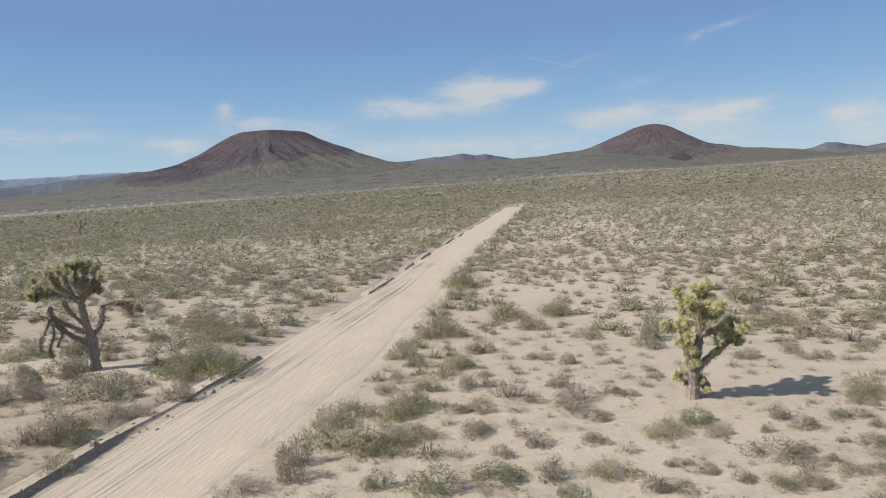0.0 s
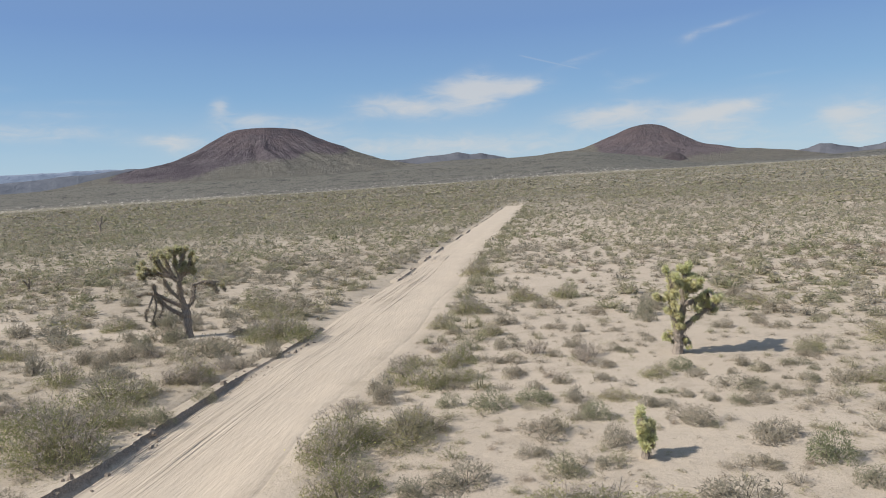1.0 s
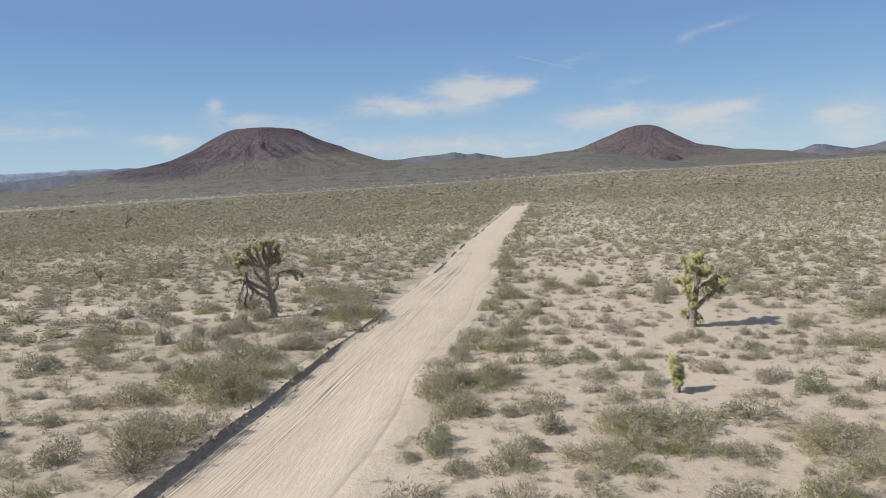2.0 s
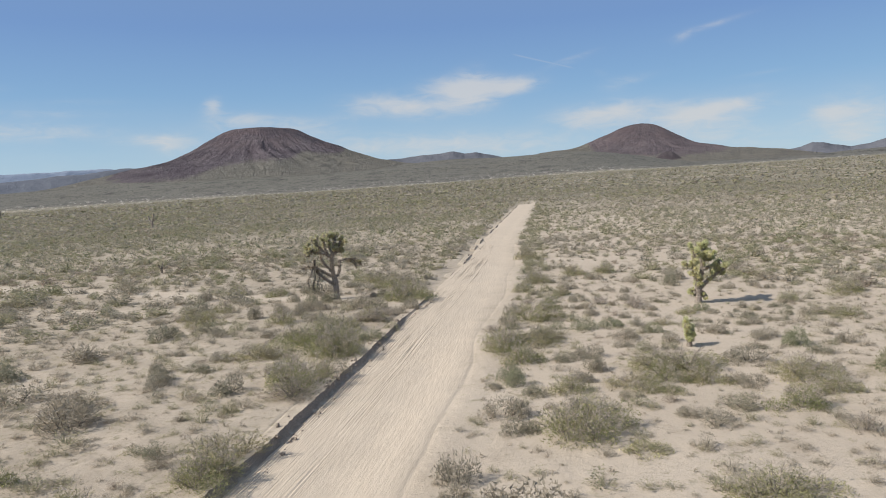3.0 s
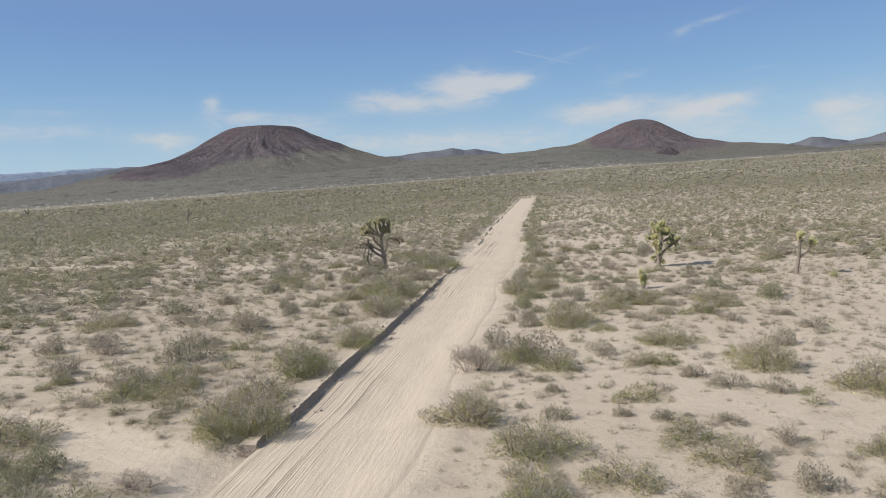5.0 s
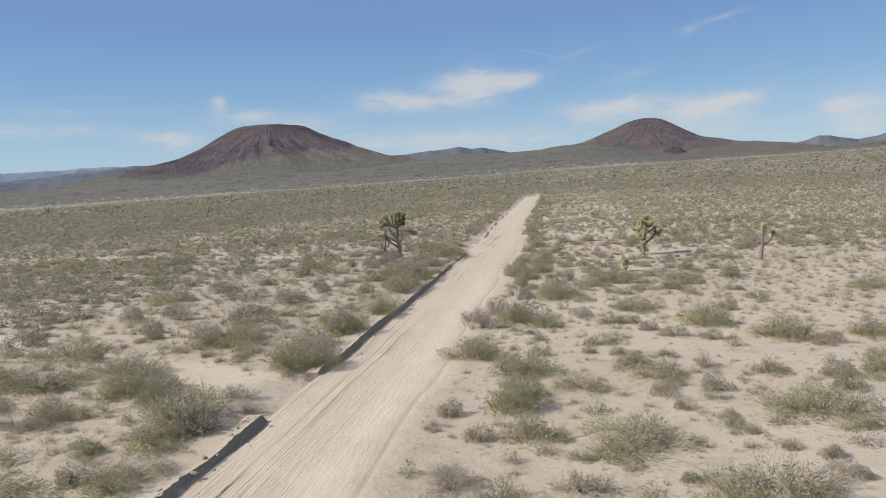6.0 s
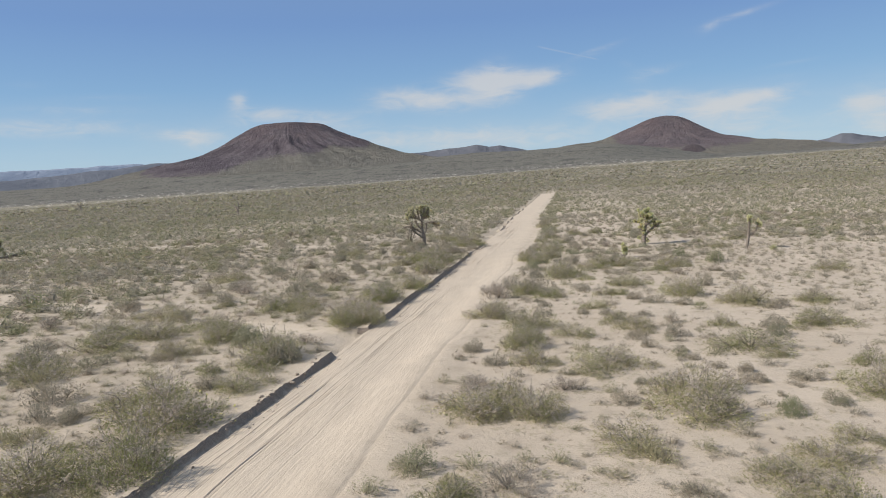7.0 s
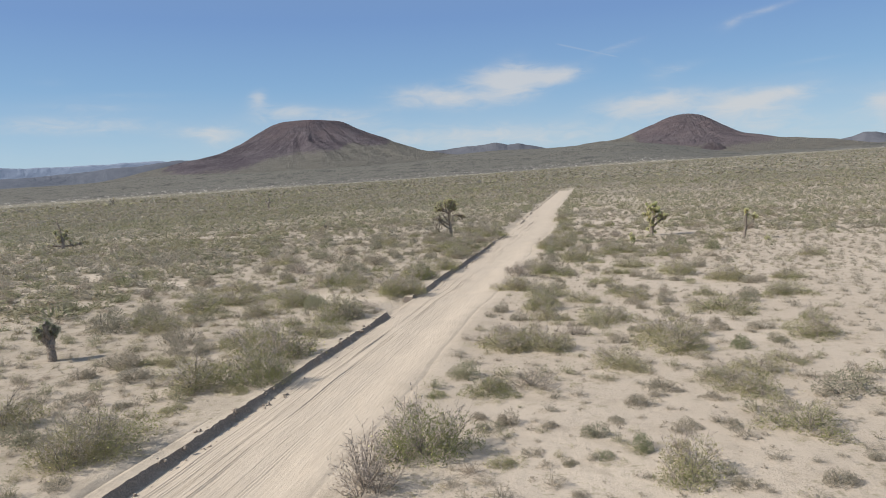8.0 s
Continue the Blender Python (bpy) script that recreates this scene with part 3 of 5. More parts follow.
def cone(name, az, dist, knots_l, knots_r, reach, gully, seed, mat, label):
    """A cinder cone: radial profile by two sides, gullied flanks, a shallow crater."""
    cx, cy = dist * math.sin(radians(az)), dist * math.cos(radians(az))
    rho = np.concatenate([np.linspace(0, 130, 24), np.linspace(137, reach, 64)]) if reach > 200 else np.linspace(0, reach, 14)
    th = np.linspace(0, 2 * math.pi, 421 if reach > 200 else 49)[:-1]
    gr, gt = np.meshgrid(rho, th)
    x, y = gr * np.cos(gt), gr * np.sin(gt)
    # side: 0 west, 1 east as one looks from the road
    side = 0.5 + 0.5 * np.cos(gt - radians(-az))
    fine = np.linspace(-60, reach + 60, 600)
    soft = np.hanning(61) / np.hanning(61).sum()
    zl = np.interp(gr, fine[30:-30], np.convolve(np.interp(np.abs(fine), *zip(*knots_l)), soft, "valid"))
    zr = np.interp(gr, fine[30:-30], np.convolve(np.interp(np.abs(fine), *zip(*knots_r)), soft, "valid"))
    z = zl * (1 - side) + zr * side
    flank = step(130, 270, gr) * (1 - step(reach * 0.5, reach * 0.95, gr))
    tw = gt + 0.10 * wave(gt * 3, gr / 90, seed, 0.7) + 0.03 * wave(gt * 9, gr / 40, seed + 1, 0.5)
    g = (np.abs(wave(np.cos(tw) * 9, np.sin(tw) * 9, seed + 2, 0.9)) + 0.6 * np.abs(wave(np.cos(tw) * 9, np.sin(tw) * 9, seed + 3, 0.35))) * (0.5 + 0.5 * step(110, 240, gr))
    z = z + gully * flank * (g - 0.4) + 3.5 * fbm(x, y, seed, 60) * step(30, 140, gr)
    nr, nt = len(rho), len(th)
    co = np.stack([x + cx, y + cy, z], -1).reshape(-1, 3)
    a = (np.arange(nt)[:, None] * nr + np.arange(nr - 1)[None, :]).reshape(-1)
    b = (((np.arange(nt) + 1) % nt)[:, None] * nr + np.arange(nr - 1)[None, :]).reshape(-1)
    me = mesh_from(name, co, np.stack([a, a + 1, b + 1, b], -1), mat, True)
    return tagged(new(name, me), label, "volcano", kind="structure")


CINDER_W = rock_material("cinder_brown", -22.6, 2400, (0.086, 0.07, 0.078), (0.136, 0.113, 0.122), (0.205, 0.175, 0.18), (0.18, 0.132, 0.13), ((-460, 150), (-395, 62), (-320, 44), (-179, 54), (-105, 84), (-44, 96), (57, 98), (84, 110), (111, 126), (159, 120), (213, 118), (265, 150), (330, 200)), (0.158, 0.149, 0.128))
CINDER_E = rock_material("cinder_red", 6.6, 2900, (0.11, 0.09, 0.096), (0.158, 0.128, 0.131), (0.205, 0.17, 0.17), (0.21, 0.15, 0.143), ((-270, 200), (-200, 140), (-150, 98), (-18, 80), (106, 75), (247, 86), (310, 122), (370, 200)), (0.16, 0.149, 0.127))
cone("cinder_cone", -22.6, 2400,
     ((0, 205), (60, 211), (86, 217), (126, 199), (160, 180), (195, 160), (228, 140), (295, 110), (365, 92), (500, 66), (700, 30)),
     ((0, 205), (60, 208), (92, 216), (136, 194), (210, 158), (300, 124), (372, 102), (480, 84), (600, 62), (700, 30)),
     700, 15.0, 3, CINDER_W, "dark brown flat-topped cinder cone with gullied flanks")
cone("cinder_cone", 6.6, 2900,
     ((0, 219), (40, 217), (80, 206), (164, 174), (272, 131), (424, 112), (560, 90), (800, 40)),
     ((0, 219), (40, 213), (70, 200), (124, 168), (202, 130), (337, 102), (465, 90), (600, 72), (800, 40)),
     800, 8.0, 8, CINDER_E, "reddish rounded cinder cone with smooth slopes")


CINDER_K = rock_material("cinder_dark", 8.34, 2256, (0.1, 0.082, 0.088), (0.145, 0.119, 0.123), (0.19, 0.158, 0.16), (0.18, 0.135, 0.13), ((-100, 20), (100, 20)), (0.12, 0.11, 0.09))
cone("cinder_knoll", 8.34, 2256, ((0, 85), (14, 83), (28, 74), (48, 58), (75, 25)), ((0, 85), (16, 82), (30, 72), (48, 57), (75, 25)), 75, 0.0, 9, CINDER_K, "small dark cinder knoll at the foot of the cone")


def ridge(name, az0, az1, dist, peaks, foot, deep, rough, seed, mat, label):
    """A far range: crest heights at given bearings, falling away to both sides."""
    azs = np.radians(np.linspace(az0, az1, int((az1 - az0) * 16)))
    ds = np.linspace(-deep, deep, 25)
    ga, gd = np.meshgrid(azs, ds)
    crest = np.interp(np.degrees(ga), *zip(*peaks))
    crest = crest + rough * fbm(np.degrees(ga) * 60, gd * 0, seed, 70)
    fall = 1 - np.abs(gd) / deep
    x, y = (dist + gd) * np.sin(ga), (dist + gd) * np.cos(ga)
    z = foot + (crest - foot) * fall + rough * 1.2 * fbm(x, y, seed + 20, 120) * fall * (1 - fall) * 3
    nx, ny = len(azs), len(ds)
    i = (np.arange(ny - 1)[:, None] * nx + np.arange(nx - 1)[None, :]).reshape(-1)
    me = mesh_from(name, np.stack([x, y, z], -1).reshape(-1, 3), np.stack([i, i + 1, i + nx + 1, i + nx], -1), mat, True)
    return tagged(new(name, me), label, "mountains", kind="structure")


# distance haze is put into these rock colours as a blue tint
FAR_GREY = far_material("far_rock", (0.115, 0.118, 0.135), (0.165, 0.167, 0.185))
FAR_BLUE = far_material("haze_tinted_far_rock", (0.235, 0.275, 0.35), (0.28, 0.32, 0.395))
FAR_DARK = far_material("dark_far_rock", (0.13, 0.14, 0.165), (0.17, 0.18, 0.205))
ridge("distant_mountain", -15, -2, 4300, ((-15, 120), (-13.2, 180), (-12, 186), (-10.5, 198), (-9.2, 200), (-7.9, 210), (-7, 196), (-6.1, 203), (-4.4, 176), (-2, 110)), 60, 300, 5, 41, FAR_GREY, "grey distant volcanic hills on the horizon")
ridge("distant_mountain", 14.5, 27, 4300, ((14.5, 90), (16.2, 128), (17.3, 146), (18, 168), (18.7, 164), (19.5, 146), (20.4, 130), (21.5, 142), (23, 170), (25, 150), (27, 80)), 40, 300, 4, 51, FAR_GREY, "low grey distant hills on the horizon")
ridge("distant_mountain", -52, -29, 4650, ((-52, 150), (-46, 175), (-42, 168), (-40.5, 170), (-38.7, 176), (-35.9, 186), (-33.7, 190), (-31.5, 180), (-29, 120)), 40, 220, 6, 61, FAR_BLUE, "distant mountain range on the horizon, coloured blue for haze")
ridge("distant_mountain", -46, -26, 4100, ((-46, 95), (-41, 110), (-39, 118), (-37, 132), (-35.5, 140), (-34.2, 152), (-32.6, 168), (-31.5, 168), (-29, 160), (-26, 120)), 30, 260, 5, 71, FAR_DARK, "dark foothills below the distant range, tinted for haze")


# ---- plants ----
def tube(points, radii, sides=5):
    """Vertices and triangles of a tapered tube along a bent line."""
    P = np.array(points, float)
    co, tri = [], []
    for i, p in enumerate(P):
        d = P[min(i + 1, len(P) - 1)] - P[max(i - 1, 0)]
        d = d / (np.linalg.norm(d) + 1e-9)
        a = np.cross(d, (0.31, 0.87, 0.2))
        a = a / (np.linalg.norm(a) + 1e-9)
        b = np.cross(d, a)
        for k in range(sides):
            t = 2 * math.pi * k / sides
            co.append(p + radii[i] * (math.cos(t) * a + math.sin(t) * b))
    for i in range(len(P) - 1):
        for k in range(sides):
            q, r2 = i * sides + k, i * sides + (k + 1) % sides
            tri.append((q, r2, r2 + sides))
            tri.append((q, r2 + sides, q + sides))
    return np.array(co), np.array(tri)


def join(pieces):
    co, tri, base = [], [], 0
    for c, t in pieces:
        co.append(c)
        tri.append(t + base)
        base += len(c)
    return np.concatenate(co), np.concatenate(tri)


def leaves(rng, centres, dirs, length, width, face=None):
    """One pointed triangle for each leaf, turned to a given side if wanted."""
    n = len(centres)
    d = dirs / (np.linalg.norm(dirs, axis=1, keepdims=True) + 1e-9)
    s = np.cross(d, rng.normal(size=(n, 3)) if face is None else face)
    s = s / (np.linalg.norm(s, axis=1, keepdims=True) + 1e-9)
    L = length * rng.uniform(0.6, 1.4, (n, 1))
    W = width * rng.uniform(0.6, 1.4, (n, 1))
    co = np.stack([centres - d * L * 0.5 - s * W * 0.5, centres - d * L * 0.5 + s * W * 0.5, centres + d * L * 0.5], 1).reshape(-1, 3)
    return co, np.arange(3 * n).reshape(-1, 3)


def unit(v):
    return v / (np.linalg.norm(v, axis=1, keepdims=True) + 1e-9)


def dome(rng, n, lobes, thin=0.28, gaps=0.0):
    """Spots in the outer skin of a group of rounded crowns (x, y, radius, height), and the way out at each."""
    L = np.array(lobes)
    area = L[:, 2] * (L[:, 2] + L[:, 3])
    k = rng.choice(len(L), n, p=area / area.sum())
    v = rng.normal(size=(n, 3))
    v[:, 2] = np.abs(v[:, 2]) * 0.85 + 0.04
    v = unit(v)
    f = 1 - thin * rng.random(n) ** 1.6
    lump = 1 + 0.12 * np.sin(v[:, 0] * 7 + k * 2.1) * np.sin(v[:, 1] * 7 + k) + 0.07 * np.sin(v[:, 0] * 17 + v[:, 2] * 13 + k)
    r, h = L[k, 2], L[k, 3]
    c = np.stack([L[k, 0] + v[:, 0] * r * f * lump, L[k, 1] + v[:, 1] * r * f * lump, 0.01 + v[:, 2] * h * f * lump], -1)
    if gaps:
        keep = np.sin(c[:, 0] * 31 + c[:, 2] * 17 + k) * np.sin(c[:, 1] * 27 - c[:, 2] * 21) + rng.normal(size=n) * 0.5 > -1 + gaps
        c, v, r, h = c[keep], v[keep], r[keep], h[keep]
    out = unit(np.stack([v[:, 0] / r, v[:, 1] / r, v[:, 2] / h], -1))
    return c, out


def cushion(seed, h, lobes, n_leaf, leaf, slim=0.36, ragged=0.5, gaps=0.35):
    """A low rounded shrub, 1 m wide, made of several crowns grown together. Returns twigs, foliage."""
    rng = np.random.default_rng(seed)
    group = [(rng.normal() * 0.04, rng.normal() * 0.03, rng.uniform(0.29, 0.36), h)]
    for i in range(lobes - 1):
        a = rng.uniform(0, 6.283)
        q = rng.uniform(0.2, 0.38)
        group.append((math.cos(a) * q, math.sin(a) * q * 0.85, rng.uniform(0.16, 0.26), h * rng.uniform(0.5, 0.9)))
    c, out = dome(rng, n_leaf, group, 0.3, gaps)
    n = len(c)
    d = out * 0.55 + rng.normal(size=(n, 3)) * 0.6 + np.array([0, 0, 0.25])
    fo = leaves(rng, c, d, leaf * 1.7, leaf * 1.7 * slim, out + rng.normal(size=(n, 3)) * ragged)
    tw = []
    for i in range(20):
        gx, gy, gr, gh = group[i % len(group)]
        v = unit(rng.normal(size=(1, 3)))[0]
        v[2] = abs(v[2])
        top = np.array([gx + v[0] * gr * 1.05, gy + v[1] * gr * 1.05, v[2] * gh * rng.uniform(1.0, 1.22) + 0.02])
        root = np.array([gx * 0.5, gy * 0.5, 0.0])
        tw.append(tube([root, root * 0.4 + top * 0.6 + rng.normal(size=3) * 0.02, top], [0.006, 0.004, 0.002], 3))
    return join(tw), fo


def bush_shape(seed, h, crowns, stems, forks, n_leaf, leaf, tips, bare=0.0):
    """A loose, wide bush 1 m across: several crowns of fanning stems, leafy low down, with dry twig ends on top.
    Returns stems, leaves, dry tips."""
    rng = np.random.default_rng(seed)
    group = [(rng.normal() * 0.05, rng.normal() * 0.04, rng.uniform(0.27, 0.33), h)]
    turn = rng.uniform(0, 6.283)
    for i in range(crowns - 1):
        a = turn + i * 2.4 + rng.normal() * 0.4
        q = rng.uniform(0.22, 0.42)
        group.append((math.cos(a) * q, math.sin(a) * q * 0.85, rng.uniform(0.18, 0.27), h * rng.uniform(0.4, 0.8)))
    tw, ends = [], []
    for k in range(stems):
        gx, gy, gr, gh = group[k % len(group)] if k % 3 else group[0]
        a = rng.uniform(0, 6.283)
        lean = rng.uniform(0.1, 1.0) ** 0.6
        root = np.array([gx * 0.75 + math.cos(a) * 0.02, gy * 0.75 + math.sin(a) * 0.02, 0])
        top = np.array([gx + math.cos(a) * gr * lean * 1.1, gy + math.sin(a) * gr * lean * 1.1, gh * (1 - 0.6 * lean**2) * rng.uniform(0.72, 1.24)])
        mid = root * 0.5 + top * 0.5 + rng.normal(size=3) * 0.03 + np.array([0, 0, 0.03 * gh])
        r0 = 0.0034 * rng.uniform(0.7, 1.4)
        tw.append(tube([root, mid, top], [r0, r0 * 0.7, r0 * 0.35], 3))
        ends.append((mid, top))
        for f in range(forks):
            b = mid + (top - mid) * rng.uniform(0.0, 0.9)
            b2 = a + rng.normal() * 1.0
            t2 = b + np.array([math.cos(b2), math.sin(b2), rng.uniform(0.1, 1.3)]) * rng.uniform(0.05, 0.12)
            tw.append(tube([b, t2], [r0 * 0.5, r0 * 0.25], 3))
            ends.append((b, t2))
    c, out = dome(rng, int(n_leaf * (1 - bare)), [(x, y, r, q * 0.86) for x, y, r, q in group], 0.55, 0.62)
    n = len(c)
    fo = leaves(rng, c, out * 0.6 + rng.normal(size=(n, 3)) * 0.6 + np.array([0, 0, 0.3]), leaf * 1.7, leaf * 0.62, out + rng.normal(size=(n, 3)) * 0.7)
    E0, E1 = np.array([e[0] for e in ends]), np.array([e[1] for e in ends])
    k = rng.integers(0, len(E0), tips)
    t = rng.uniform(0.35, 1.1, (tips, 1))
    c = E0[k] * (1 - t) + E1[k] * t + rng.normal(size=(tips, 3)) * 0.014
    c[:, 2] = np.abs(c[:, 2]) + 0.01
    dry = leaves(rng, c, (E1 - E0)[k] * 6 + rng.normal(size=(tips, 3)) * 0.5, leaf * 1.9, leaf * 0.5)
    return join(tw), fo, dry


def thing(name, label, category, group=""):
    return tagged(new(name), label, category, group)


def part(name, geo, mat, parent, label=""):
    ob = new(name, mesh_from(name, geo[0], geo[1], mat))
    ob.parent = parent
    if label:
        tagged(ob, label)
    return ob


def blossoms_on(ob, seed, n, h, size):
    """Small yellow heads low on the flanks and at the foot of a plant."""
    rng = np.random.default_rng(seed)
    a, q = rng.uniform(0, 6.283, n), rng.uniform(0.3, 0.56, n)
    side = rng.uniform(0, 6.283)
    a = side + (a - math.pi) * 0.55
    c = np.stack([np.cos(a) * q, np.sin(a) * q, h * rng.uniform(0.08, 0.5, n) * (1.25 - q)], -1)
    up = np.tile([0.0, 0.0, 1.0], (n, 1)) + rng.normal(size=(n, 3)) * 0.3
    part("flower_cover", leaves(rng, c, rng.normal(size=(n, 3)), size, size, up), PETAL, ob, "small pale yellow flowers")["kind"] = "stuff"


def low_shrub(name, label, group, seed, h, lobes, n_leaf, leaf, leaf_mat, blossoms=0):
    ob = thing(name, label, "bush", group)
    tw, fo = cushion(seed, h, lobes, n_leaf, leaf)
    part("woody_stem", tw, TWIG, ob)
    part("foliage", fo, leaf_mat, ob)
    if blossoms:
        blossoms_on(ob, seed + 99, blossoms, h, 0.03)
    return ob


def loose_bush(name, label, group, seed, h, crowns, stems, forks, n_leaf, leaf, tips, leaf_mat, blossoms=0, bare=0.0):
    ob = thing(name, label, "bush", group)
    tw, fo, dry = bush_shape(seed, h, crowns, stems, forks, n_leaf, leaf, tips, bare)
    part("woody_stem", tw, TWIG_PALE, ob)
    part("foliage", fo, leaf_mat, ob)
    part("dry_twig_tip", dry, LEAF_STRAW, ob, "pale straw-coloured dry twig ends")["kind"] = "stuff"
    if blossoms:
        blossoms_on(ob, seed + 99, blossoms, h, 0.018)
    return ob


GREY_MOUNDS_A = [
    (-12.7, -38.5, 0.69, 0.19), (-2, -37.5, 0.43, 0.15), (1.1, -36.9, 0.63, 0.22), (2.8, -36.6, 0.94, 0.27), (-15.7, -36.1, 1.37, 0.52), (-2.3, -36, 0.47, 0.14),
    (-3.1, -35.6, 0.49, 0.14), (3.9, -35.2, 0.46, 0.22), (-4.2, -34.3, 0.8, 0.23), (-1.7, -34.3, 0.78, 0.36), (-2.9, -33.9, 0.54, 0.2), (-3.8, -33.7, 0.82, 0.38),
    (0.3, -33.7, 0.78, 0.22), (-4.7, -33.5, 0.56, 0.21), (1.3, -33.5, 0.65, 0.14), (-14.9, -33.4, 0.63, 0.25), (-1.3, -33.4, 0.54, 0.2), (-17.9, -33, 0.99, 0.3),
    (-16.8, -32.9, 0.98, 0.3), (-0.7, -32.1, 0.86, 0.33), (1.2, -31.4, 0.59, 0.22), (-16.3, -30.7, 1.43, 0.39), (0, -30.6, 0.92, 0.36), (-18.5, -30.6, 1.28, 0.23),
]
GREY_MOUNDS_B = [
    (4.7, -30.3, 1.62, 0.42), (-18.2, -28.7, 1.77, 0.52), (-17.15, -26.99, 0.86, 0.63), (-16.27, -26.92, 0.92, 0.53), (-16.2, -26.4, 0.85, 0.35), (1.5, -25.6, 1.13, 0.46),
    (-18, -25.3, 1.33, 0.67), (-24.6, -25.2, 0.94, 0.4), (-0.9, -24.5, 0.97, 0.25), (4.27, -24.38, 1.02, 0.15), (3.2, -23.8, 0.37, 0.14), (-13.9, -23.4, 1.25, 0.43),
    (-22.7, -23.2, 1.96, 1.08), (-0.4, -23, 0.66, 0.25), (2.6, -22.4, 0.93, 0.35), (4.4, -22, 1.06, 0.33), (-2.6, -21.6, 0.73, 0.2), (2.7, -21.5, 0.87, 0.36),
    (-19.62, -21.16, 1.44, 0.24), (2.1, -20.8, 0.73, 0.2), (-17.4, -20.4, 1.05, 0.24), (-5, -20.4, 0.95, 0.45), (-22.5, -20.4, 2.12, 0.89), (-12.5, -20.1, 1.51, 0.86),
]
GREY_MOUNDS_C = [
    (-6.3, -20, 0.43, 0.2), (1.5, -19.8, 0.62, 0.24), (1.1, -19, 0.8, 0.31), (-6, -18.7, 0.86, 0.52), (-24.08, -18.33, 1.15, 0.36), (0.3, -18.1, 0.67, 0.35),
    (-0.1, -16.7, 1.07, 0.24), (5.04, -16.25, 1.08, 0.52), (1.4, -16.1, 1, 0.54), (5.2, -14.4, 1.35, 0.25), (0.5, -12.5, 0.87, 0.32), (-1.2, -12.3, 0.77, 0.35),
    (-3.8, -12.2, 0.79, 0.43), (-0.4, -12.1, 0.39, 0.14), (-21.5, -12, 0.97, 0.66), (-2.1, -12, 0.66, 0.31), (-15.1, -11.8, 0.89, 0.34), (-4.7, -11.2, 0.49, 0.22),
    (6.3, -10.5, 1.3, 0.43), (-3.9, -9.8, 0.68, 0.3), (-26.4, -9.8, 2.11, 0.77), (2.6, -9.7, 0.86, 0.4), (1.3, -9.3, 1.17, 0.45), (-4.1, -8.5, 0.72, 0.24),
]
GREY_MOUNDS_D = [
    (-18.4, -8.5, 1.32, 0.7), (0.5, -8.2, 0.94, 0.45), (-4.9, -8, 0.66, 0.17), (-21.4, -7.6, 1.38, 0.73), (-17.7, -5.6, 2.1, 1.15), (-4.3, -5, 2.56, 0.9),
    (-2.2, -4.7, 1.3, 0.24), (-24.7, -3.9, 1.31, 0.77), (-6, -3.9, 0.82, 0.37), (4.4, -3.5, 1.12, 0.61), (-18.7, -3, 1.74, 0.55), (-22.8, -3, 1.9, 0.66),
    (-6.1, -2.8, 1.03, 0.7), (-13.9, -1.6, 0.9, 0.38), (6.5, -0.6, 1.24, 0.41), (-17.5, 0, 2.13, 0.9), (-5, 0.4, 1.01, 0.47), (-14.7, 0.9, 0.5, 0.18),
    (0.1, 1.3, 1.15, 0.25), (-18.6, 1.5, 1.9, 0.36), (-5.4, 1.8, 1.43, 0.61), (-0.4, 1.8, 0.78, 0.34), (5.8, 2.1, 0.92, 0.38), (-2.3, 2.1, 0.59, 0.27),
]
GREY_MOUNDS_E = [
    (-21.5, 2.4, 2.09, 0.5), (1.1, 2.7, 1.28, 0.39), (-1.8, 3.4, 0.76, 0.21), (-4.5, 3.7, 0.92, 0.41), (-14.4, 3.9, 1.16, 0.71), (2.8, 4.2, 0.38, 0.21),
    (-17.3, 4.4, 0.91, 0.51), (-6, 4.4, 0.65, 0.23), (2.1, 5, 1.06, 0.18), (-24.3, 5, 2.46, 0.49), (-17.7, 5.1, 1.1, 0.67), (-3.3, 5.3, 1.22, 0.38),
    (1.6, 5.4, 0.82, 0.31), (-13.1, 6.1, 1.89, 0.41), (-11.7, 6.2, 1.34, 0.61), (-18.3, 6.3, 0.84, 0.68), (-16.9, 6.6, 1.01, 0.4), (-2.7, 6.6, 0.98, 0.73),
    (4.8, 6.6, 0.71, 0.35), (-3.6, 7.9, 0.97, 0.38), (-16.8, 8, 0.72, 0.47), (2.6, 8, 1.69, 0.33), (-2.7, 8.3, 1.23, 0.54), (-22.9, 8.5, 1.99, 0.58),
]
GREY_MOUNDS_F = [
    (5.2, 8.9, 0.95, 0.37), (-19, 9, 0.76, 0.31), (0.2, 9.4, 0.68, 0.27), (3.3, 9.7, 0.84, 0.24), (-1.5, 10.1, 0.88, 0.17), (6.8, 10.7, 1.03, 0.5),
    (0.4, 11, 0.91, 0.46), (-14.8, 11, 0.95, 0.37), (-1.3, 11.4, 1.3, 0.47), (4.2, 11.8, 1.28, 0.42), (-21.6, 12.1, 1.61, 0.83), (-16.4, 12.1, 1.05, 0.33),
    (-19, 12.4, 0.97, 0.57), (2.5, 12.7, 1.33, 0.34), (-0.1, 13.7, 0.64, 0.21), (-17.9, 13.8, 0.68, 0.28), (-20.1, 13.8, 1.52, 0.39), (1.4, 13.9, 0.74, 0.37),
    (2, 13.9, 0.63, 0.16), (3.8, 14, 0.62, 0.21), (-5.8, 14.1, 0.87, 0.65), (4.3, 14.1, 0.92, 0.32), (-0.4, 14.5, 0.79, 0.46), (3.2, 14.5, 0.65, 0.23),
]
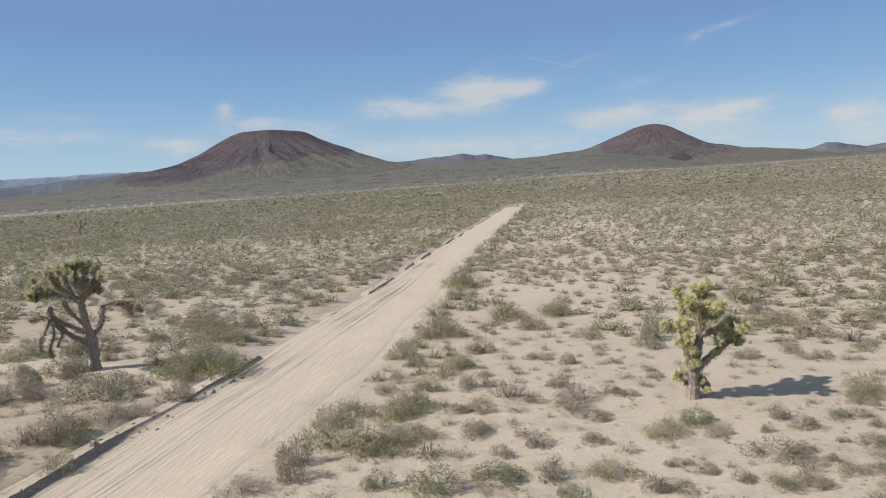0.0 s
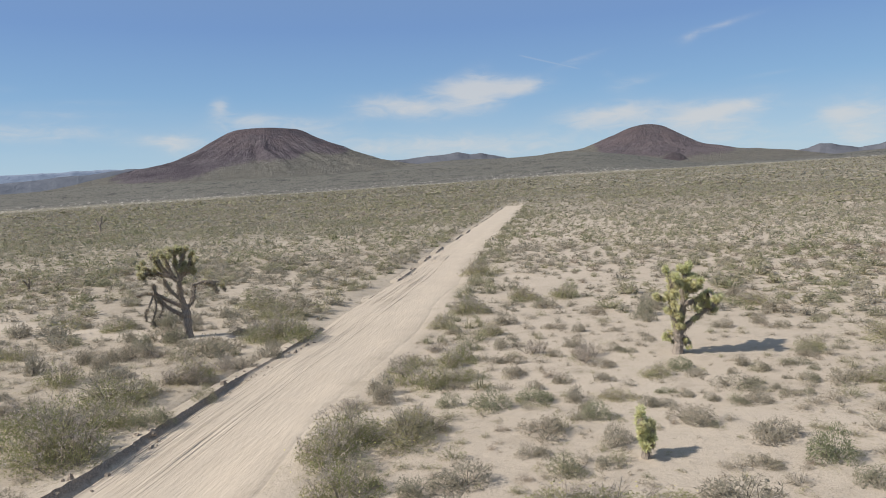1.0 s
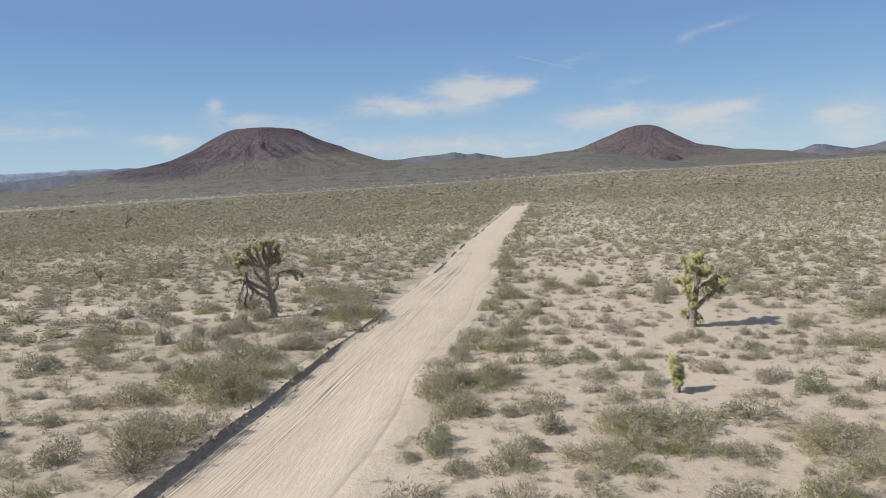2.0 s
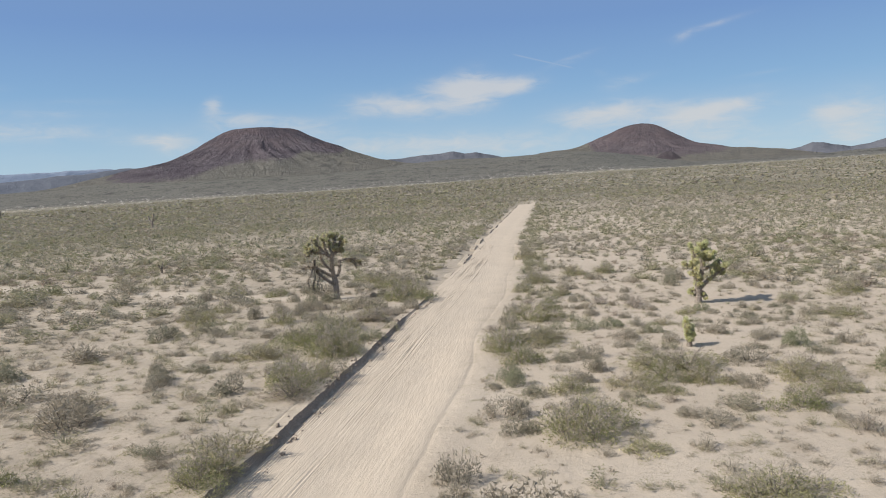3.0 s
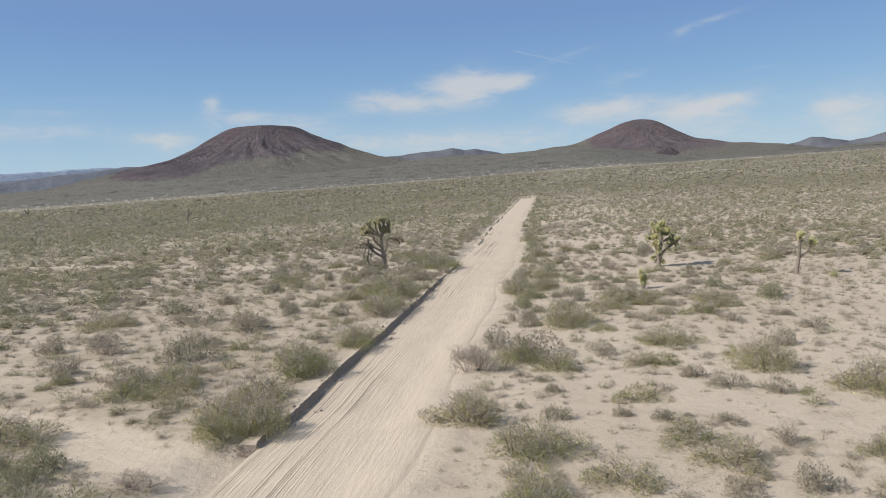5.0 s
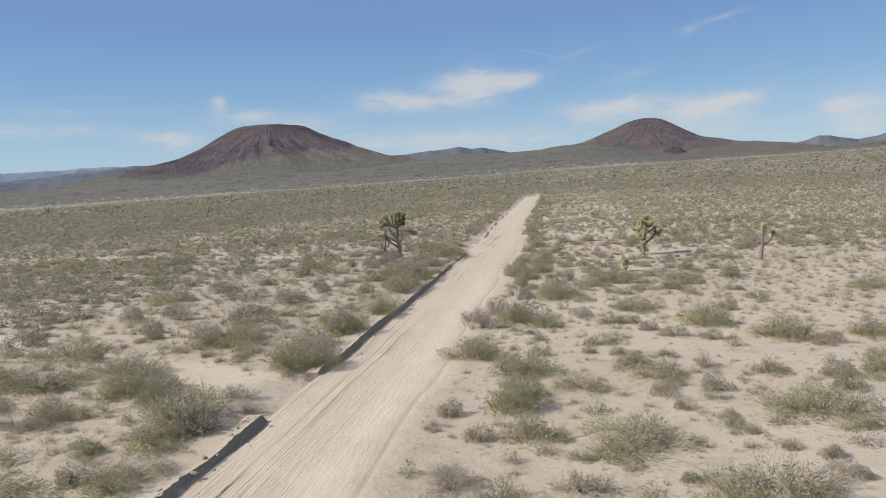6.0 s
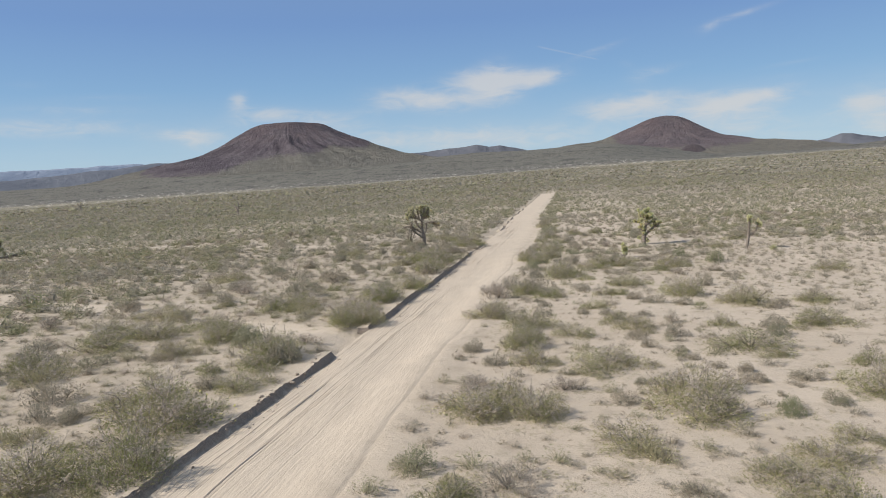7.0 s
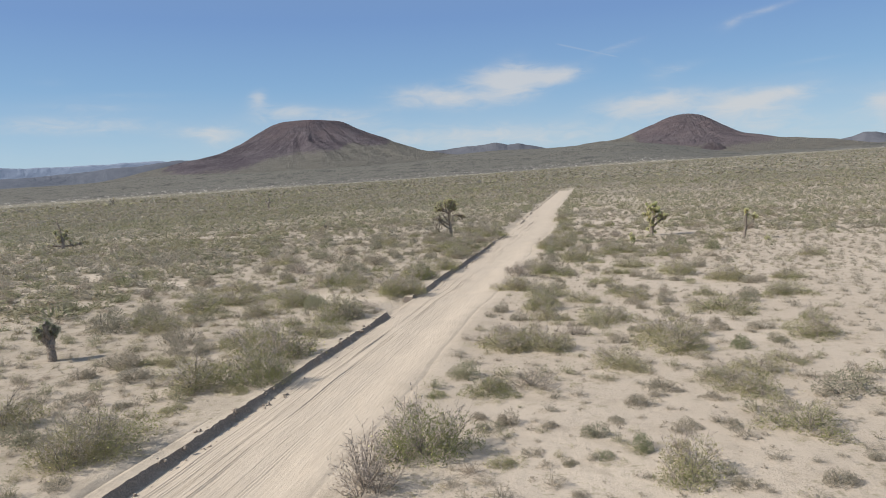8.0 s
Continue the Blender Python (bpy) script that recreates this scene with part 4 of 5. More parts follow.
GREY_MOUNDS_G = [
    (5.3, 14.8, 0.64, 0.22), (2.6, 14.9, 0.56, 0.2), (5.8, 15, 0.44, 0.21), (-6.1, 15.04, 1, 0.82), (-3.9, 15.4, 0.74, 0.27), (5.1, 15.4, 0.45, 0.22),
    (-1.6, 15.6, 0.49, 0.31), (-23.8, 15.8, 0.99, 0.29), (4.2, 15.8, 1.27, 0.2), (-12, 15.9, 0.83, 0.24), (-15.82, 15.99, 1.47, 0.33), (-0.7, 16.3, 0.88, 0.26),
    (7.3, 16.3, 1.06, 0.44), (0.4, 16.4, 0.76, 0.21), (6.3, 16.5, 0.71, 0.32), (5.8, 16.7, 0.37, 0.14), (-2.4, 16.9, 0.93, 0.42), (-19.2, 17, 1.25, 0.78),
    (3.2, 17.1, 0.76, 0.14), (4.4, 17.3, 0.39, 0.21), (-6.05, 17.41, 0.85, 0.67), (-16.96, 17.43, 0.89, 0.73), (6.9, 17.8, 0.52, 0.19), (5.3, 17.9, 0.78, 0.22),
]
GREY_MOUNDS_H = [
    (-11.9, 18, 0.85, 0.53), (-18.28, 18.05, 0.92, 0.96), (0.5, 18.2, 0.83, 0.31), (4.8, 18.3, 0.67, 0.39), (6.6, 18.4, 0.8, 0.23), (-3.1, 18.6, 0.81, 0.27),
    (-2.4, 18.6, 0.73, 0.36), (-17.2, 18.8, 1.05, 0.58), (-16.71, 19.17, 1.16, 0.66), (-23.8, 19.3, 2.35, 0.72), (7.2, 19.4, 0.7, 0.27), (-1, 19.5, 0.76, 0.29),
    (-14.2, 19.5, 1.82, 0.78), (-11.7, 19.8, 1.33, 0.78), (-16.6, 20, 0.81, 0.49), (7.4, 20, 0.86, 0.39), (1.5, 20.1, 0.61, 0.24), (1.1, 20.6, 0.63, 0.24),
    (-14.4, 20.7, 1.92, 0.53), (-17.6, 20.8, 1.09, 0.72), (-2.8, 20.9, 0.98, 0.47), (-0.4, 21.2, 0.82, 0.41), (-16.1, 21.4, 0.74, 0.3), (-16.59, 21.94, 1.26, 0.64),
]
GREY_MOUNDS_I = [
    (2.4, 22, 0.5, 0.2), (-19.1, 22.1, 0.97, 0.49), (-17.8, 22.7, 1.76, 0.42), (-25, 23.39, 1.52, 0.81), (-5.2, 23.4, 0.74, 0.3), (-14.8, 23.7, 1, 0.41),
    (1.3, 23.7, 0.54, 0.22), (-0.2, 23.8, 0.73, 0.39), (7.8, 24.1, 0.87, 0.26), (5.5, 24.2, 1.07, 0.33), (-1.1, 24.3, 0.94, 0.28), (-17, 24.5, 0.84, 0.45),
    (7, 24.8, 0.72, 0.38), (-18.8, 25, 1.08, 0.78), (12.2, 25.3, 2.11, 0.75), (-19.4, 25.5, 1.1, 0.52), (9.6, 25.6, 0.92, 0.27), (-3.1, 25.7, 1.4, 0.47),
    (2.6, 25.9, 1.16, 0.47), (-17.9, 25.9, 1, 0.46), (-32.4, 26.3, 2.01, 0.89), (2.8, 27.2, 1.22, 0.91), (-17, 27.4, 1.16, 0.61), (8.7, 27.6, 1.78, 0.52),
]
GREY_MOUNDS_J = [
    (0.6, 27.7, 1.05, 0.44), (-12.9, 28.7, 0.71, 0.3), (3.3, 28.7, 1.28, 0.75), (-1.4, 29.6, 1.58, 0.55), (-14.7, 30.5, 2.24, 0.83), (7.7, 31.7, 1.16, 0.61),
]
GREY_MOUNDS = GREY_MOUNDS_A + GREY_MOUNDS_B + GREY_MOUNDS_C + GREY_MOUNDS_D + GREY_MOUNDS_E + GREY_MOUNDS_F + GREY_MOUNDS_G + GREY_MOUNDS_H + GREY_MOUNDS_I + GREY_MOUNDS_J
TALL_SHRUBS_A = [
    (-13.4, -37.3, 1.9, 0.95), (0.1, -36.4, 1.52, 0.95), (-13.5, -36.1, 2.4, 1.15), (-5.5, -35.9, 2.3, 1.35), (-17.2, -35.1, 2, 1), (3, -33.6, 1.62, 0.77),
    (-13.9, -31, 2.4, 1.1), (2.6, -30.9, 1.6, 0.69), (-12.1, -30.4, 2.07, 1.45), (2.01, -29.69, 1.78, 0.15), (-12.6, -29.3, 1.4, 0.6), (2.99, -28.72, 1.62, 0.31),
    (-1.1, -28, 1.53, 0.68), (-13.1, -27.2, 3, 1.45), (3.95, -27.19, 1.12, 0.41), (-3.3, -26, 1.72, 0.9), (-5, -25.8, 1.96, 0.9), (-15, -25.3, 2.22, 0.62),
    (0.9, -23.8, 2.1, 0.98), (-12.77, -23.73, 1.85, 0.61), (5.9, -23.1, 2.18, 0.79), (-20.35, -22.95, 2.03, 0.78), (-14.8, -21.84, 1.24, 0.49), (-13.3, -21.2, 1.76, 0.69),
]
TALL_SHRUBS_B = [
    (-1.4, -20.7, 2.48, 0.41), (-3.8, -20.4, 1.39, 1.14), (6.51, -20.31, 1.17, 0.71), (-13.5, -19.6, 2.4, 1.25), (-17.57, -19.33, 1.86, 0.78), (-21.03, -18.48, 2.69, 0.93),
    (-4.2, -18.1, 1.77, 1.14), (3.6, -18, 2.63, 0.75), (-16.91, -16.78, 1.86, 1.3), (-20.3, -16.2, 2.27, 0.79), (-2.4, -16.2, 1.48, 0.59), (-22.5, -15.9, 2.54, 0.73),
    (0, -15.2, 1.42, 0.72), (-4.3, -14.7, 2.07, 0.96), (6.5, -14.6, 1.48, 0.6), (3.3, -14.4, 1.05, 1.03), (-18.8, -14, 2.85, 0.81), (-12.7, -13.4, 1.7, 1.11),
    (-11.6, -13.1, 1.84, 1.1), (-6.2, -12.4, 1.74, 0.95), (-12.9, -11.8, 2.74, 0.96), (-22.7, -11.41, 2.82, 0.55), (-17.6, -10.1, 1.62, 0.67), (-16, -9.8, 1.39, 0.81),
]
TALL_SHRUBS_C = [
    (5.1, -9.5, 2.24, 1.05), (8.2, -9.3, 2, 0.61), (-17.62, -9.16, 1.19, 0.85), (-20.7, -8.9, 1.06, 0.79), (-16.4, -8.5, 1.57, 0.94), (-12.6, -7.3, 2.2, 1.38),
    (-3.8, -7.1, 1.68, 0.66), (2.9, -6.8, 1.94, 1.3), (-1, -6.3, 1.38, 0.46), (-5, -6.1, 1.77, 1.17), (-13.2, -5.8, 1.93, 0.88), (-11.8, -3.2, 1.76, 0.89),
    (0.4, -3.2, 2.3, 0.58), (-12, -1.7, 1.67, 0.78), (-3.2, 0.2, 2.43, 1.17), (-25.8, 1.5, 2.33, 1), (2.6, 2.6, 1.5, 0.8), (4, 4.1, 1.24, 0.74),
    (-3.4, 4.2, 1.39, 0.65), (-1.5, 4.4, 1.44, 0.61), (-12.6, 4.5, 2.12, 1.45), (-0.6, 5.3, 1.31, 0.65), (0.7, 5.4, 1.5, 0.72), (4, 6.8, 1.58, 0.45),
]
TALL_SHRUBS_D = [
    (0.4, 6.8, 2.4, 0.76), (-15.5, 8.5, 2.14, 0.71), (-12.4, 9.2, 2.07, 1.4), (-6, 9.5, 1.66, 1.11), (-13.32, 9.91, 2.34, 1.81), (-5.8, 10.76, 1.71, 1.05),
    (-4.6, 11.1, 2.03, 0.76), (-12.75, 11.65, 1.48, 0.79), (-4.37, 11.78, 1.17, 0.86), (0.7, 14.7, 1.12, 0.33), (-21.1, 15.3, 1.55, 1.44), (-17, 15.4, 1.52, 1.06),
    (-5.26, 15.89, 1.6, 1.24), (-4.36, 16.01, 1.02, 0.52), (-12.9, 16.2, 1.54, 1.03), (8.6, 16.4, 1.69, 0.59), (-4, 16.5, 1.05, 0.46), (2.1, 17.1, 1.03, 0.45),
    (-5.8, 18.1, 1.17, 0.52), (-4.6, 18.2, 1.3, 0.63), (-4.32, 18.96, 1.2, 0.64), (-21.84, 19.19, 1.3, 0.89), (7.67, 20.56, 1, 0.67), (-12.78, 22.05, 1.36, 1.29),
]
TALL_SHRUBS_E = [
    (11.1, 22.4, 2.27, 0.84), (-12.3, 22.8, 2.43, 1.23), (-3.7, 23.3, 1.28, 0.65), (-14.2, 24.1, 1.01, 0.52), (-5.7, 24.7, 1.17, 0.68), (-21, 24.72, 1.42, 0.67),
    (-24.14, 25.58, 1.48, 0.91), (-5.2, 28.2, 1.76, 1.41), (8, 29.7, 1.93, 0.58), (-16.2, 29.9, 2.22, 1.05), (-2.7, 32.1, 1.73, 0.86), (-0.6, 32.6, 1.73, 0.86),
    (-6.1, 41.7, 2.26, 1.8),
]
TALL_SHRUBS_F = [
    (-14.8, 11.1, 2.1, 0.9), (-22.6, 17.3, 2.1, 0.7), (-4.1, -16.8, 1.58, 0.63), (3.1, -5.2, 1.77, 0.5), (-0.7, -13.8, 1.64, 0.5), (-6.2, -11.1, 1.4, 0.55),
    (-16.9, -7.4, 1.57, 0.65), (12.4, 2, 1.7, 0.8), (3.6, 5.6, 2, 0.8), (0.9, -25.6, 2.2, 0.9), (-4.2, -24.8, 1.6, 0.8), (7.3, -13.8, 2.2, 0.7),
    (-14, 13.4, 2.3, 1), (-14.2, 27.3, 2.2, 1), (-5.2, 7.7, 1.5, 0.9), (-0.8, 6.9, 2.2, 0.55), (-12.9, -10, 1.9, 0.8), (-21.6, -21.8, 2.2, 0.9), (-4.5, -31.2, 1.5, 0.6),
]
TALL_SHRUBS = TALL_SHRUBS_F + TALL_SHRUBS_A + TALL_SHRUBS_B + TALL_SHRUBS_C + TALL_SHRUBS_D + TALL_SHRUBS_E
GREEN_BUSHES_A = [
    (-1.5, -35.7, 0.54, 0.19), (-0.7, -35.1, 0.73, 0.4), (-5.6, -29.7, 1.18, 0.59), (3, -25.5, 0.63, 0.47), (3.1, -24.9, 0.58, 0.37), (-15.5, -17.6, 1.2, 0.7),
    (-15.8, -16.9, 1.19, 0.65), (-16.2, -15.4, 1.47, 0.63), (-5.2, 4.8, 0.98, 0.89), (-5.5, 5.7, 0.94, 0.65), (6.5, 6.2, 1.8, 1.03), (-0.8, 9.1, 1.01, 0.48),
    (4.9, 10.3, 1.12, 0.84), (-11.7, 11.8, 1.21, 0.6), (0.1, 12.9, 0.98, 0.5), (-2.7, 13.7, 1.23, 0.61), (-3.9, 13.7, 0.67, 0.48), (-1.6, 14.2, 1.24, 0.41),
    (-11.4, 14.3, 0.99, 0.58), (2.1, 15.2, 0.57, 0.2), (2.9, 18, 1.07, 0.4), (-4.4, 20.6, 0.9, 0.48), (11.5, 30.3, 1.29, 0.43),
]
GREEN_BUSHES = GREEN_BUSHES_A
DRY_BUSHES_A = [
    (-6.2, -37.9, 1.7, 1.25), (-3.6, -30.3, 1.76, 0.6), (-2.6, -23.4, 1.18, 0.48), (-5.2, -23.4, 1.47, 0.3), (-13.3, -16.5, 1.19, 0.48), (-26.89, -14.45, 1.79, 0.66),
    (1.5, -13.8, 0.8, 0.9), (-6.4, -7.2, 1.54, 1.14), (-6.9, -5.7, 1.62, 0.56), (-21.8, -4.4, 1.89, 0.93), (3.6, 0.9, 0.81, 0.56), (-3.3, 1.7, 1.47, 0.64),
    (-12.3, 3.4, 2.04, 0.62), (-6.6, 13.3, 1.1, 0.27), (-12.64, 15.55, 1.25, 0.66), (-13.42, 15.6, 0.95, 0.52), (-12.4, 17.6, 1.2, 0.54), (-0.1, 18.8, 0.89, 0.63),
    (-16.1, 19.3, 1.02, 0.14), (0.1, 19.7, 1.05, 0.62), (-1.8, 20, 1.09, 0.54), (-5.4, 20.4, 0.98, 0.3),
]
DRY_BUSHES = DRY_BUSHES_A
FLOWER_CLUMPS_A = [
    (-3.7, -36.3, 0.7, 0.19), (-13.2, -33.5, 0.77, 0.22), (-6.1, -31.8, 0.62, 0.23), (-12.3, -31.6, 0.7, 0.25), (-4.7, -30.6, 0.97, 0.38), (-12, -29.9, 0.7, 0.25),
    (-14.8, -29, 0.7, 0.25), (-0.5, -28.7, 0.68, 0.44), (-16.27, -28.53, 1.25, 0.15), (-17.1, -28.4, 0.99, 0.4), (4.2, -19.3, 0.77, 0.22), (-1.5, -10.4, 1.34, 0.4),
    (3.2, -9.8, 0.53, 0.19), (-0.2, -6.3, 1.03, 0.41), (-16.5, -3.7, 0.85, 0.46), (-1.9, -0.9, 0.93, 0.35), (-13.5, 1.8, 0.52, 0.44), (-0.6, 4, 0.78, 0.22),
]
FLOWER_CLUMPS = FLOWER_CLUMPS_A

KINDS = {
    "mound": (GREY_MOUNDS, [low_shrub("desert_shrub", "low grey-green rounded desert shrub on sand", "low shrubs", 100 + i, 0.42, 5, 1800, 0.029, LEAF_GREY) for i in range(6)]),
    "big": ([q for q in TALL_SHRUBS if q[2] >= 1.7], [loose_bush("creosote_bush", "broad loose olive desert bush with thin pale stems", "tall bushes", 250 + i, 0.5, 6, 66, 3, 5600, 0.0165, 1300, LEAF_OLIVE, 44) for i in range(5)]),
    "tall": ([q for q in TALL_SHRUBS if q[2] < 1.7], [loose_bush("creosote_bush", "tall loose olive-brown desert bush with thin stems", "tall bushes", 200 + i, 0.5, 4, 40, 2, 3400, 0.0195, 800, LEAF_OLIVE, 26) for i in range(5)]),
    "green": (GREEN_BUSHES, [low_shrub("green_bush", "compact fresh green desert bush on sand", "green bushes", 300 + i, 0.55, 4, 2600, 0.026, LEAF_GREEN) for i in range(3)]),
    "dry": (DRY_BUSHES, [loose_bush("dry_bush", "dry pale brown bush with bare bleached twigs", "dry bushes", 400 + i, 0.6, 4, 80, 4, 1300, 0.02, 900, LEAF_DRY, 0, 0.3) for i in range(3)]),
    "flowers": (FLOWER_CLUMPS, [low_shrub("flower_clump", "low green herb clump with small yellow flowers", "flower clumps", 500 + i, 0.3, 6, 1500, 0.026, LEAF_HERB, 50) for i in range(2)]),
}
PROTO_H = {"big": 0.5, "mound": 0.42, "tall": 0.5, "green": 0.55, "dry": 0.6, "flowers": 0.3}
SPRAWL = {"big": (1.02, 1.3), "tall": (1.05, 1.32), "mound": (0.98, 1.24), "green": (0.95, 1.15), "dry": (1.0, 1.25), "flowers": (1.0, 1.25)}
pick = random.Random(7)
taken = []
for kind, (spots, protos) in KINDS.items():
    for i, (x, y, w, h) in enumerate(spots):
        z = float(ground_z(np.array(x), np.array(y)))
        m = pose(x, y, z - 0.02, 0, 0, pick.uniform(0, 360)) @ Matrix.Diagonal((w * pick.uniform(*SPRAWL[kind]), w * pick.uniform(*SPRAWL[kind]), (min(max(h, 0.32 * w), 0.6 * w) if kind in ("big", "tall") else min(max(h, 0.33 * w), 0.7 * w)) / PROTO_H[kind], 1))
        if i < len(protos):
            ob = protos[i]
        else:
            ob = copy_thing(protos[i % len(protos)], m)
        ob.matrix_basis = m
        taken.append((x, y, w))
# bare sand round the two lit trees and the young one
taken += [(4.3, 20.4, 2.2), (5.6, 20.9, 2.4), (6.8, 21.4, 2.0), (3.1, 19.2, 1.6), (1.4, 10.2, 1.6), (2.2, 10.6, 1.2), (-15.2, 23.6, 2.2)]
TAKEN = np.array(taken)


# ---- scrub that covers the plain ----
def scatter(name, label, protos, spots, sizes, mat, seed):
    """Many copies of a few plant shapes, joined into one mesh."""
    rng = np.random.default_rng(seed)
    which = rng.integers(0, len(protos), len(spots))
    co, tri, base = [], [], 0
    for k, (pc, pt) in enumerate(protos):
        idx = np.nonzero(which == k)[0]
        if not len(idx):
            continue
        a = rng.uniform(0, 6.283, len(idx))
        c, s = np.cos(a)[:, None], np.sin(a)[:, None]
        w, h = sizes[idx, 0][:, None], sizes[idx, 1][:, None]
        x = (pc[None, :, 0] * c - pc[None, :, 1] * s) * w + spots[idx, 0][:, None]
        y = (pc[None, :, 0] * s + pc[None, :, 1] * c) * w + spots[idx, 1][:, None]
        z = pc[None, :, 2] * h + spots[idx, 2][:, None]
        co.append(np.stack([x, y, z], -1).reshape(-1, 3))
        off = (np.arange(len(idx)) * len(pc))[:, None, None]
        tri.append((pt[None] + off).reshape(-1, 3) + base)
        base += len(idx) * len(pc)
    me = mesh_from(name, np.concatenate(co), np.concatenate(tri), mat)
    return tagged(new(name, me), label, "shrubs", kind="stuff")


def spread(seed, d0, d1, per_m2, thin=1e9):
    """Loosely even spots on the plain whose distance from the flight line lies between two bounds."""
    rng = np.random.default_rng(seed)
    cell = 1 / math.sqrt(per_m2)
    a0, a1 = radians(-43.5), radians(23)
    gx = np.arange((d1 + 54) * math.sin(a0), (d1 + 54) * math.sin(a1), cell)
    gy = np.arange(-54, d1 + 2, cell)
    x, y = (g.ravel() for g in np.meshgrid(gx, gy))
    n = len(x)
    x = x + rng.uniform(-0.55, 0.55, n) * cell
    y = y + rng.uniform(-0.55, 0.55, n) * cell
    bearing = np.arctan2(x + 2, y + 54)
    d = np.hypot(x + 2.5, y - np.clip(y - 13, -51, 0))
    # uneven cover: thickets and bare sand
    thick = 0.70 + 0.3 * wave(x, y, 77, 6.0) + 0.2 * wave(x, y, 78, 1.6) + 0.26 * step(-11, -13, x) + 0.14 * step(-13, -24, x) - 0.3 * step(13, 22, y) * (1 - step(65, 100, y)) * step(-11, -13, x) * (1 - step(-45, -60, x)) - 0.06 * step(-8, -5, x) * (1 - step(40, 70, y)) * (1 - step(3, 6, x)) + 0.3 * step(4, 9, x) * step(-25, -15, y) + 0.12 * step(14, 26, x)
    keep = (thick > rng.uniform(0.0, 1.0, n)) & (rng.random(n) < np.minimum(1, (thin / d) ** 1.3))
    keep &= (d >= d0) & (d < d1) & (bearing > a0) & (bearing < a1)
    keep &= ~((x > west_edge(y) - 0.75) & (x < east_edge(y) + 0.5) & (y < 140))
    keep &= np.hypot(x, y) < np.interp(np.degrees(np.arctan2(x, y)), *WASH)
    keep &= bare_track(x, y) < rng.uniform(0.25, 1.0, n)
    return x[keep], y[keep]


def clear_of(x, y, room):
    d = np.hypot(x[:, None] - TAKEN[None, :, 0], y[:, None] - TAKEN[None, :, 1])
    return (d > TAKEN[None, :, 2] * 0.45 + room).all(1)


def small_proto(seed, spikes, wide, n_leaf, leaf, slim=0.42, lobes=3):
    """A unit cushion (1 m wide, 1 m high): thin twigs fanning out of the ground, small leaves on the outside."""
    rng = np.random.default_rng(seed)
    group = [(0.0, 0.0, 0.36, 1.0)]
    for i in range(lobes - 1):
        a = rng.uniform(0, 6.283)
        q = rng.uniform(0.18, 0.3)
        group.append((math.cos(a) * q, math.sin(a) * q, rng.uniform(0.18, 0.26), rng.uniform(0.5, 0.85)))
    geo = []
    if spikes:
        tip, out = dome(rng, spikes, group, 0.35)
        foot = tip * np.array([0.25, 0.25, 0.0]) + rng.normal(size=(spikes, 3)) * np.array([0.05, 0.05, 0.0])
        side = unit(np.cross(tip - foot, out + rng.normal(size=(spikes, 3)) * 0.7)) * wide * rng.uniform(0.6, 1.4, (spikes, 1))
        mid = foot * 0.45 + tip * 0.55
        co = np.stack([mid - side - (tip - foot) * 0.3, mid + side - (tip - foot) * 0.3, tip], 1).reshape(-1, 3)
        geo.append((co, np.arange(3 * spikes).reshape(-1, 3)))
    if n_leaf:
        c, out = dome(rng, n_leaf, group, 0.3)
        d = out * 0.7 + rng.normal(size=(n_leaf, 3)) * 0.5
        geo.append(leaves(rng, c, d, leaf, leaf * slim, out + rng.normal(size=(n_leaf, 3)) * 0.5))
    return join(geo)


def scrub_belt(where, seed, d0, d1, per_m2, shape, w0, w1, room=None, thin=1e9, cap=1.9):
    """One belt of scrub, sorted into grey, olive and dry plants."""
    x, y = spread(seed, d0, d1, per_m2, thin)
    if room is not None:
        k = clear_of(x, y, room)
        x, y = x[k], y[k]
    rng = np.random.default_rng(seed + 1)
    kind = 0.5 + 0.32 * wave(x, y, 91, 9.0) + rng.normal(size=len(x)) * 0.22
    size = np.clip(rng.lognormal(0, 0.35, len(x)), 0.6, cap)
    for label, lo, hi, mat, big in (("grey-brown desert scrub ", -9, 0.60, SCRUB_GREY, 1.0), ("olive desert scrub ", 0.60, 0.88, SCRUB_OLIVE, 1.2), ("dry brown desert scrub ", 0.88, 9, SCRUB_DRY, 0.95)):
        k = (kind >= lo) & (kind < hi)
        w = (w0 + (w1 - w0) * rng.random(k.sum())) * size[k] * big * (1 + 0.12 * step(-10.5, -13, x[k]) + 0.04 * step(-14, -36, x[k]))
        h = w * rng.uniform(0.3, 0.52, k.sum())
        z = ground_z(x[k], y[k]) - 0.02
        scatter("scrub", label + where, [small_proto(seed + 50 + i, *shape) for i in range(8)], np.stack([x[k], y[k], z], -1), np.stack([w, h], -1), mat, seed + 2)


scrub_belt("dotted over the sand", 1000, 5, 28, 1.6, (64, 0.010, 140, 0.085), 0.3, 0.8, 0.0, cap=1.3)
scrub_belt("over the sandy ground", 1020, 28, 60, 1.35, (44, 0.022, 62, 0.165), 0.5, 1.06, 0.03)
scrub_belt("over the sandy plain", 1040, 60, 115, 1.4, (9, 0.045, 19, 0.23, 0.5), 0.5, 1.02)
scrub_belt("on the farther plain", 1060, 115, 240, 0.9, (2, 0.08, 6, 0.42, 0.6, 2), 0.6, 1.1)
scrub_belt("far out on the plain", 1080, 240, 960, 0.24, (0, 0.1, 4, 0.8, 0.6, 1), 0.85, 1.5, thin=190)


